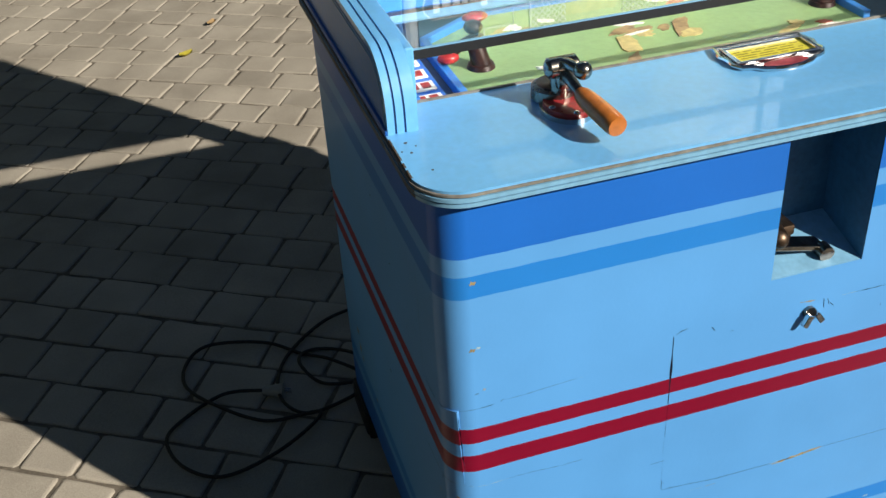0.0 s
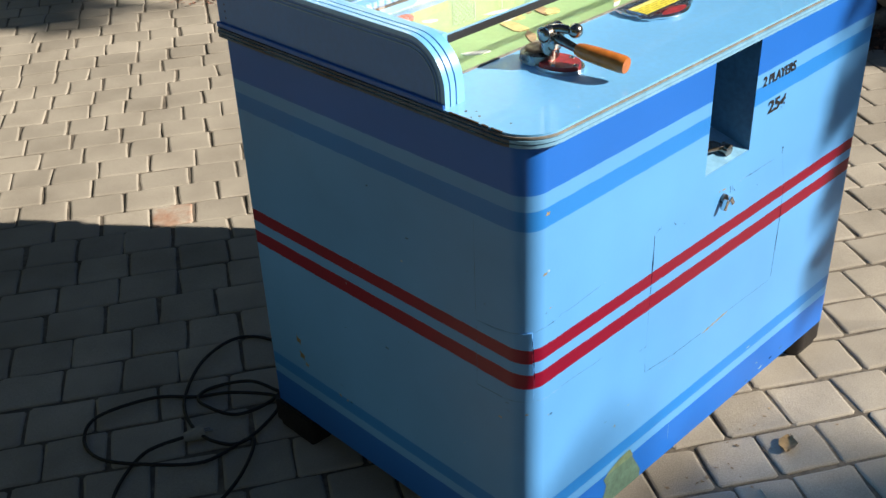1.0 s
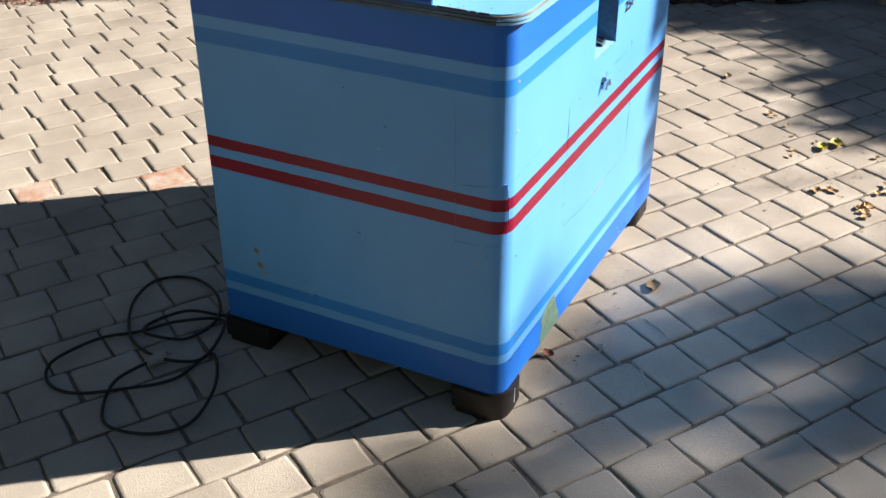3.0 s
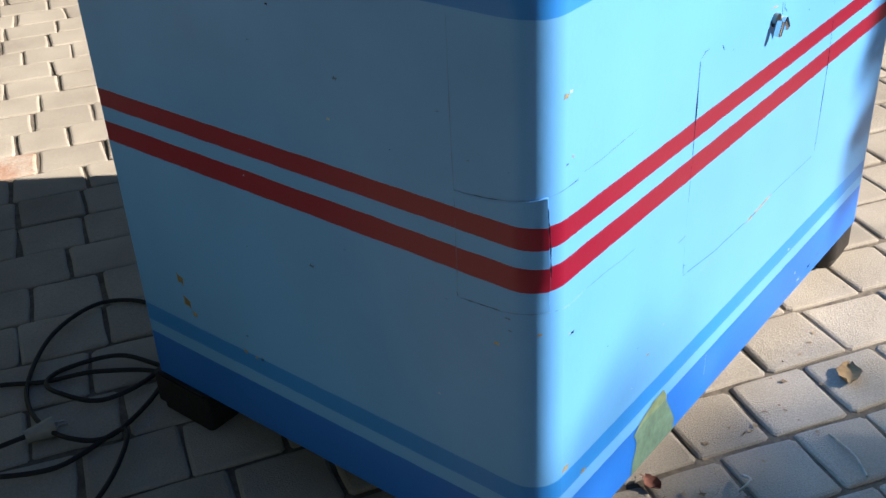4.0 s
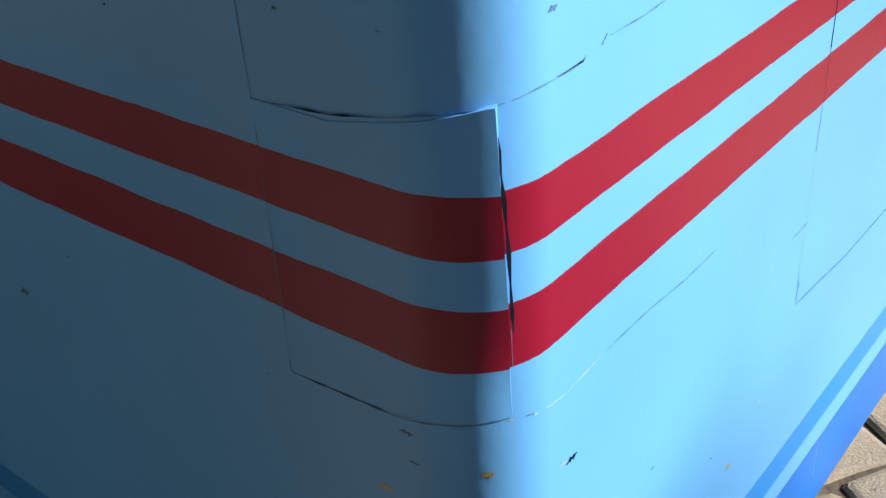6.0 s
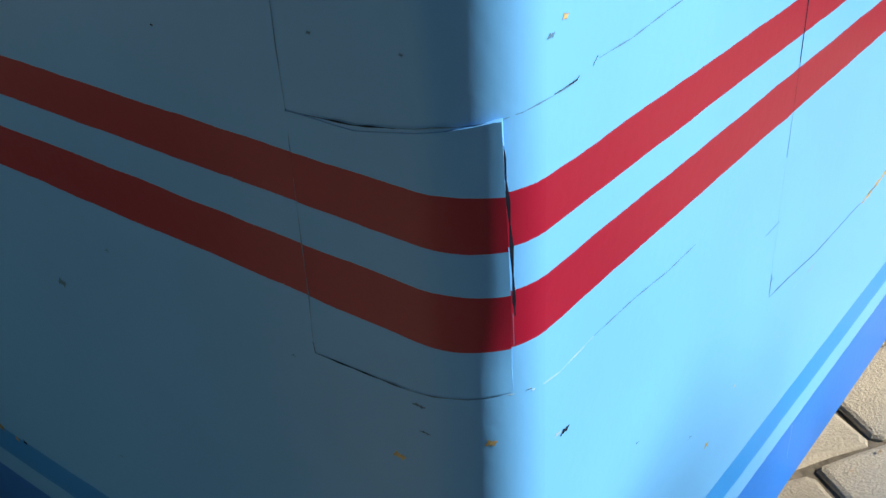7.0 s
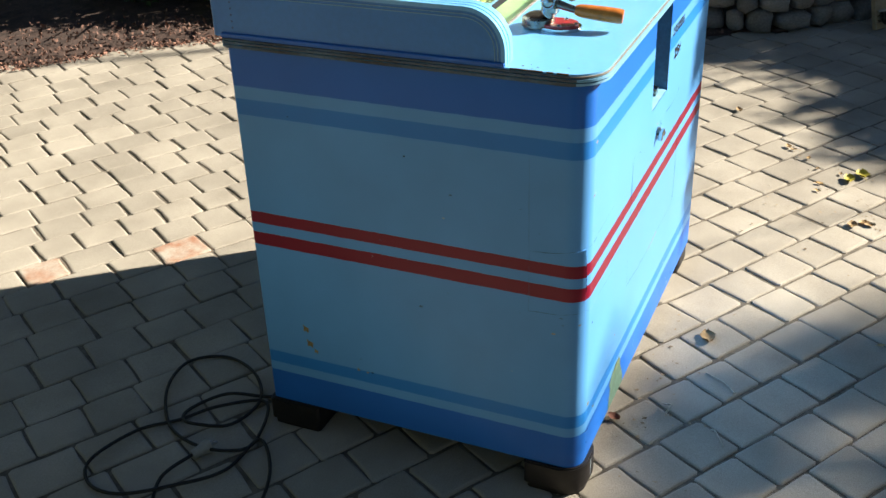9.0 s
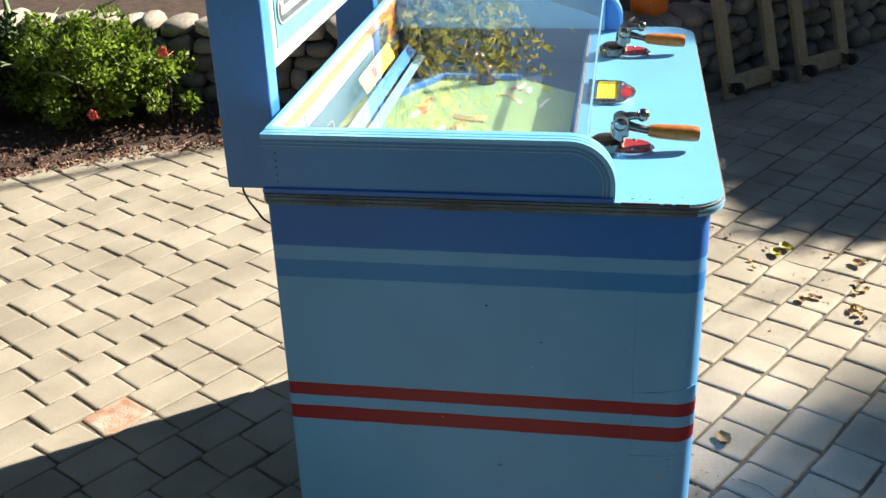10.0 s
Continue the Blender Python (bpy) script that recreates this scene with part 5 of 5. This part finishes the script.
for i, pts in enumerate(([(0.285, -0.262, 0.004), (0.30, -0.25, 0.012), (0.325, -0.235, 0.012), (0.335, -0.225, 0.004)], [(0.36, -0.11, 0.004), (0.375, -0.12, 0.02), (0.395, -0.10, 0.004)], [(0.56, -0.17, 0.003), (0.53, -0.22, 0.006), (0.50, -0.25, 0.003)])):
    bm = bmesh.new()
    tube(bm, catmull(pts, 6), 0.0022, 6)
    tagged(part("twig", bm, material("dry_twig", (0.58, 0.52, 0.42), 0.8, vary=0.3) if i == 0 else bpy.data.materials["dry_twig"], smooth=True), "bent dry twig lying on the pavers", "twig", group="twigs")
# crumbs of leaf litter in the bed and joints
rng = random.Random(77)
places = []
for i in range(4200):
    y = rng.uniform(0.3, 5.6)
    a = bed_x(y)
    x = a + abs(rng.gauss(0, 0.35)) - 0.05
    places.append((Vector((x, y, 0.035 if x > a + 0.05 else 0.012)), Vector((0, 0, 0.1))))
vs, fs = leaf_cloud(places, 0.022, rng)
vs = [(x, y, max(0.002, min(z, 0.07))) for x, y, z in vs]
tagged(sheet("leaf_litter", vs, fs, material("litter", (0.17, 0.092, 0.07), 0.85, vary=0.5, scale=20, island=0.6)), "dry brown leaf litter on the mulch bed", "leaf litter", kind="stuff")

places = []
for i in range(230):
    x, y = (rng.gauss(1.75, 0.30), rng.gauss(-0.45, 0.22)) if i < 160 else (rng.gauss(0.40, 0.30), -abs(rng.gauss(0.0, 0.10)))
    if y < -0.02:
        places.append((Vector((x, y, 0.004)), Vector((0, 0, -0.2))))
vs, fs = leaf_cloud(places, 0.012, rng)
vs = [(x, y, max(0.0015, min(z, 0.0035))) for x, y, z in vs]
tagged(sheet("leaf_crumbs", vs, fs, material("tan_crumbs", (0.34, 0.25, 0.16), 0.85, vary=0.4, scale=20, island=0.3)), "tan crumbs of dry leaves on the pavers", "leaf litter", kind="stuff")

# reddish mulch spilled along the edge of the bed
places = []
for i in range(900):
    y = rng.uniform(1.9, 3.7)
    places.append((Vector((bed_x(y) + rng.gauss(0.0, 0.045), y, 0.006)), Vector((0, 0, -0.1))))
vs, fs = leaf_cloud(places, 0.020, rng)
vs = [(x, y, max(0.002, min(z, 0.014))) for x, y, z in vs]
tagged(sheet("spilled_mulch", vs, fs, material("reddish_mulch", (0.38, 0.20, 0.145), 0.9, vary=0.4, scale=20, island=0.4)), "reddish mulch crumbs spilled over the paving edge", "mulch", kind="stuff")


# ---- paving ----
ANG = radians(-31.5)
U, V = Vector((math.cos(ANG), math.sin(ANG))), Vector((-math.sin(ANG), math.cos(ANG)))


def paver_shape(w, d, rng, z=0.0):
    """One paver with clipped corners, uneven sides and a worn rim."""
    jit = lambda s: rng.uniform(-s, s)
    turns = ((-1, -1), (1, -1), (1, 1), (-1, 1))
    corner = [(sx * w / 2 + jit(0.004), sy * d / 2 + jit(0.0025)) for sx, sy in turns]
    cs = []
    for i, (sx, sy) in enumerate(turns):
        x, y = corner[i]
        e, f = rng.uniform(0.003, 0.009), rng.uniform(0.003, 0.009)
        cs += [(x - sx * e, y), (x, y - sy * f)] if sx * sy < 0 else [(x, y - sy * f), (x - sx * e, y)]
        nx, ny = corner[(i + 1) % 4]
        k = rng.uniform(0.35, 0.65)
        along_x = abs(nx - x) > abs(ny - y)
        cs.append((x + (nx - x) * k + (0 if along_x else jit(0.0025)), y + (ny - y) * k + (jit(0.0025) if along_x else 0)))
    tx, ty = jit(0.009), jit(0.009)
    lean = lambda x, y, dz: (x, y, z + dz + tx * x + ty * y)
    pull = lambda x, y, e: (x - math.copysign(min(e, abs(x)), x) * (abs(x) > w * 0.3), y - math.copysign(min(e, abs(y)), y) * (abs(y) > d * 0.3))
    rim = [rng.uniform(0.001, 0.0035) for _ in cs]
    vs = [(x, y, -0.03) for x, y in cs]
    vs += [lean(x, y, -0.0042) for x, y in cs]
    vs += [lean(*pull(x, y, r), -0.0015) for (x, y), r in zip(cs, rim)]
    vs += [lean(*pull(x, y, r + 0.005), 0.0) for (x, y), r in zip(cs, rim)]
    k = len(cs)
    fs = [(r * k + i, r * k + (i + 1) % k, r * k + k + (i + 1) % k, r * k + k + i) for r in range(3) for i in range(k)]
    fs.append(tuple(range(3 * k, 4 * k)))
    return vs, fs


rng = random.Random(3)
pavement = tagged(new("pavement"), "sunlit tan concrete cobble paving laid in staggered courses", "pavement", kind="structure")
VARIANTS = []
for i in range(30):
    w = 0.134 + 0.0046 * (i % 10)
    vs, fs = paver_shape(w - 0.0080, 0.1318, rng)
    me = bpy.data.meshes.new("paver")
    me.from_pydata(vs, [], fs)
    me.materials.append(PAVER)
    VARIANTS.append((w, me))
RUSTED = [(0.35, 1.88), (0.48, 1.66), (0.60, 1.50)]
RUST = material("rust_stained_paver", (0.45, 0.40, 0.335), 0.85, vary=0.25, scale=16, fine=160, bump=0.5, tint=(0.36, 0.17, 0.10), world_space=True)
far_v, far_f = [], []
near = 0
# courses widen towards the machine's front; a few cross joints are fixed
CROSS = {-1: (0.32, 0.482, 0.653), 0: (0.075, 0.218, 0.393, 0.558, 0.705), 1: (0.317, 0.463, 0.637), 14: (-0.105, 0.058), 15: (-0.19, -0.022, 0.121), 16: (-0.384, -0.22, -0.06, 0.083, 0.217), 17: (-0.29, -0.147, 0.022, 0.155)}
for j in range(-52, 80):
    pitch = 0.1405 if 0 <= j < 8 else 0.1358
    v = -0.105 + (j * 0.1405 if j < 8 else 8 * 0.1405 + (j - 8) * 0.1358) + (0.1358 - 0.1405) * min(j, 0)
    u = -9 + rng.random() * 0.2
    while u < 8.5:
        ends = [e - u for e in CROSS.get(j, ()) if e - u > 0.09]
        best = rng.randrange(30)
        if ends and ends[0] < 0.18:
            best = min(range(30), key=lambda q: abs(VARIANTS[q][0] - ends[0]))
        elif ends and ends[0] < 0.34:
            best = min(range(30), key=lambda q: abs(VARIANTS[q][0] - ends[0] / 2))
        w, me = VARIANTS[best]
        c = U * (u + w / 2) + V * (v + pitch / 2)
        u += w
        z = rng.uniform(-0.0016, 0.0016)
        rz = ANG + rng.uniform(-0.02, 0.02)
        if not (-4.2 < c.x < 6.0 and -6.0 < c.y < 7.8) or c.x > bed_x(c.y) + 0.05:
            continue
        if min((c - Vector(p)).length for p in RUSTED) < 0.075:
            ob = new("paver", me.copy())
            ob.data.materials[0] = RUST
            ob.matrix_basis = Matrix.Translation((c.x, c.y, z)) @ Matrix.Rotation(rz, 4, "Z")
            ob.parent = pavement
        elif -0.75 < c.x < 1.85 and -0.95 < c.y < 1.45 and not (0.12 < c.x < 1.03 and 0.12 < c.y < 0.65) and near < 300:
            near += 1
            ob = new("paver", me)
            ob.matrix_basis = Matrix.Translation((c.x, c.y, z)) @ Matrix.Rotation(rz, 4, "Z")
            ob.parent = pavement
        else:
            vs, fs = paver_shape(w - 0.0080, 0.1318, rng, z)
            b = len(far_v)
            ca, sa = math.cos(rz), math.sin(rz)
            far_v += [(c.x + x * ca - y * sa, c.y + x * sa + y * ca, zz) for x, y, zz in vs]
            far_f += [tuple(k + b for k in f) for f in fs]
me = bpy.data.meshes.new("paver_field")
me.from_pydata(far_v, [], far_f)
me.materials.append(PAVER)
tagged(new("paver_field", me), "tan concrete cobbles further off", "paving", kind="stuff")
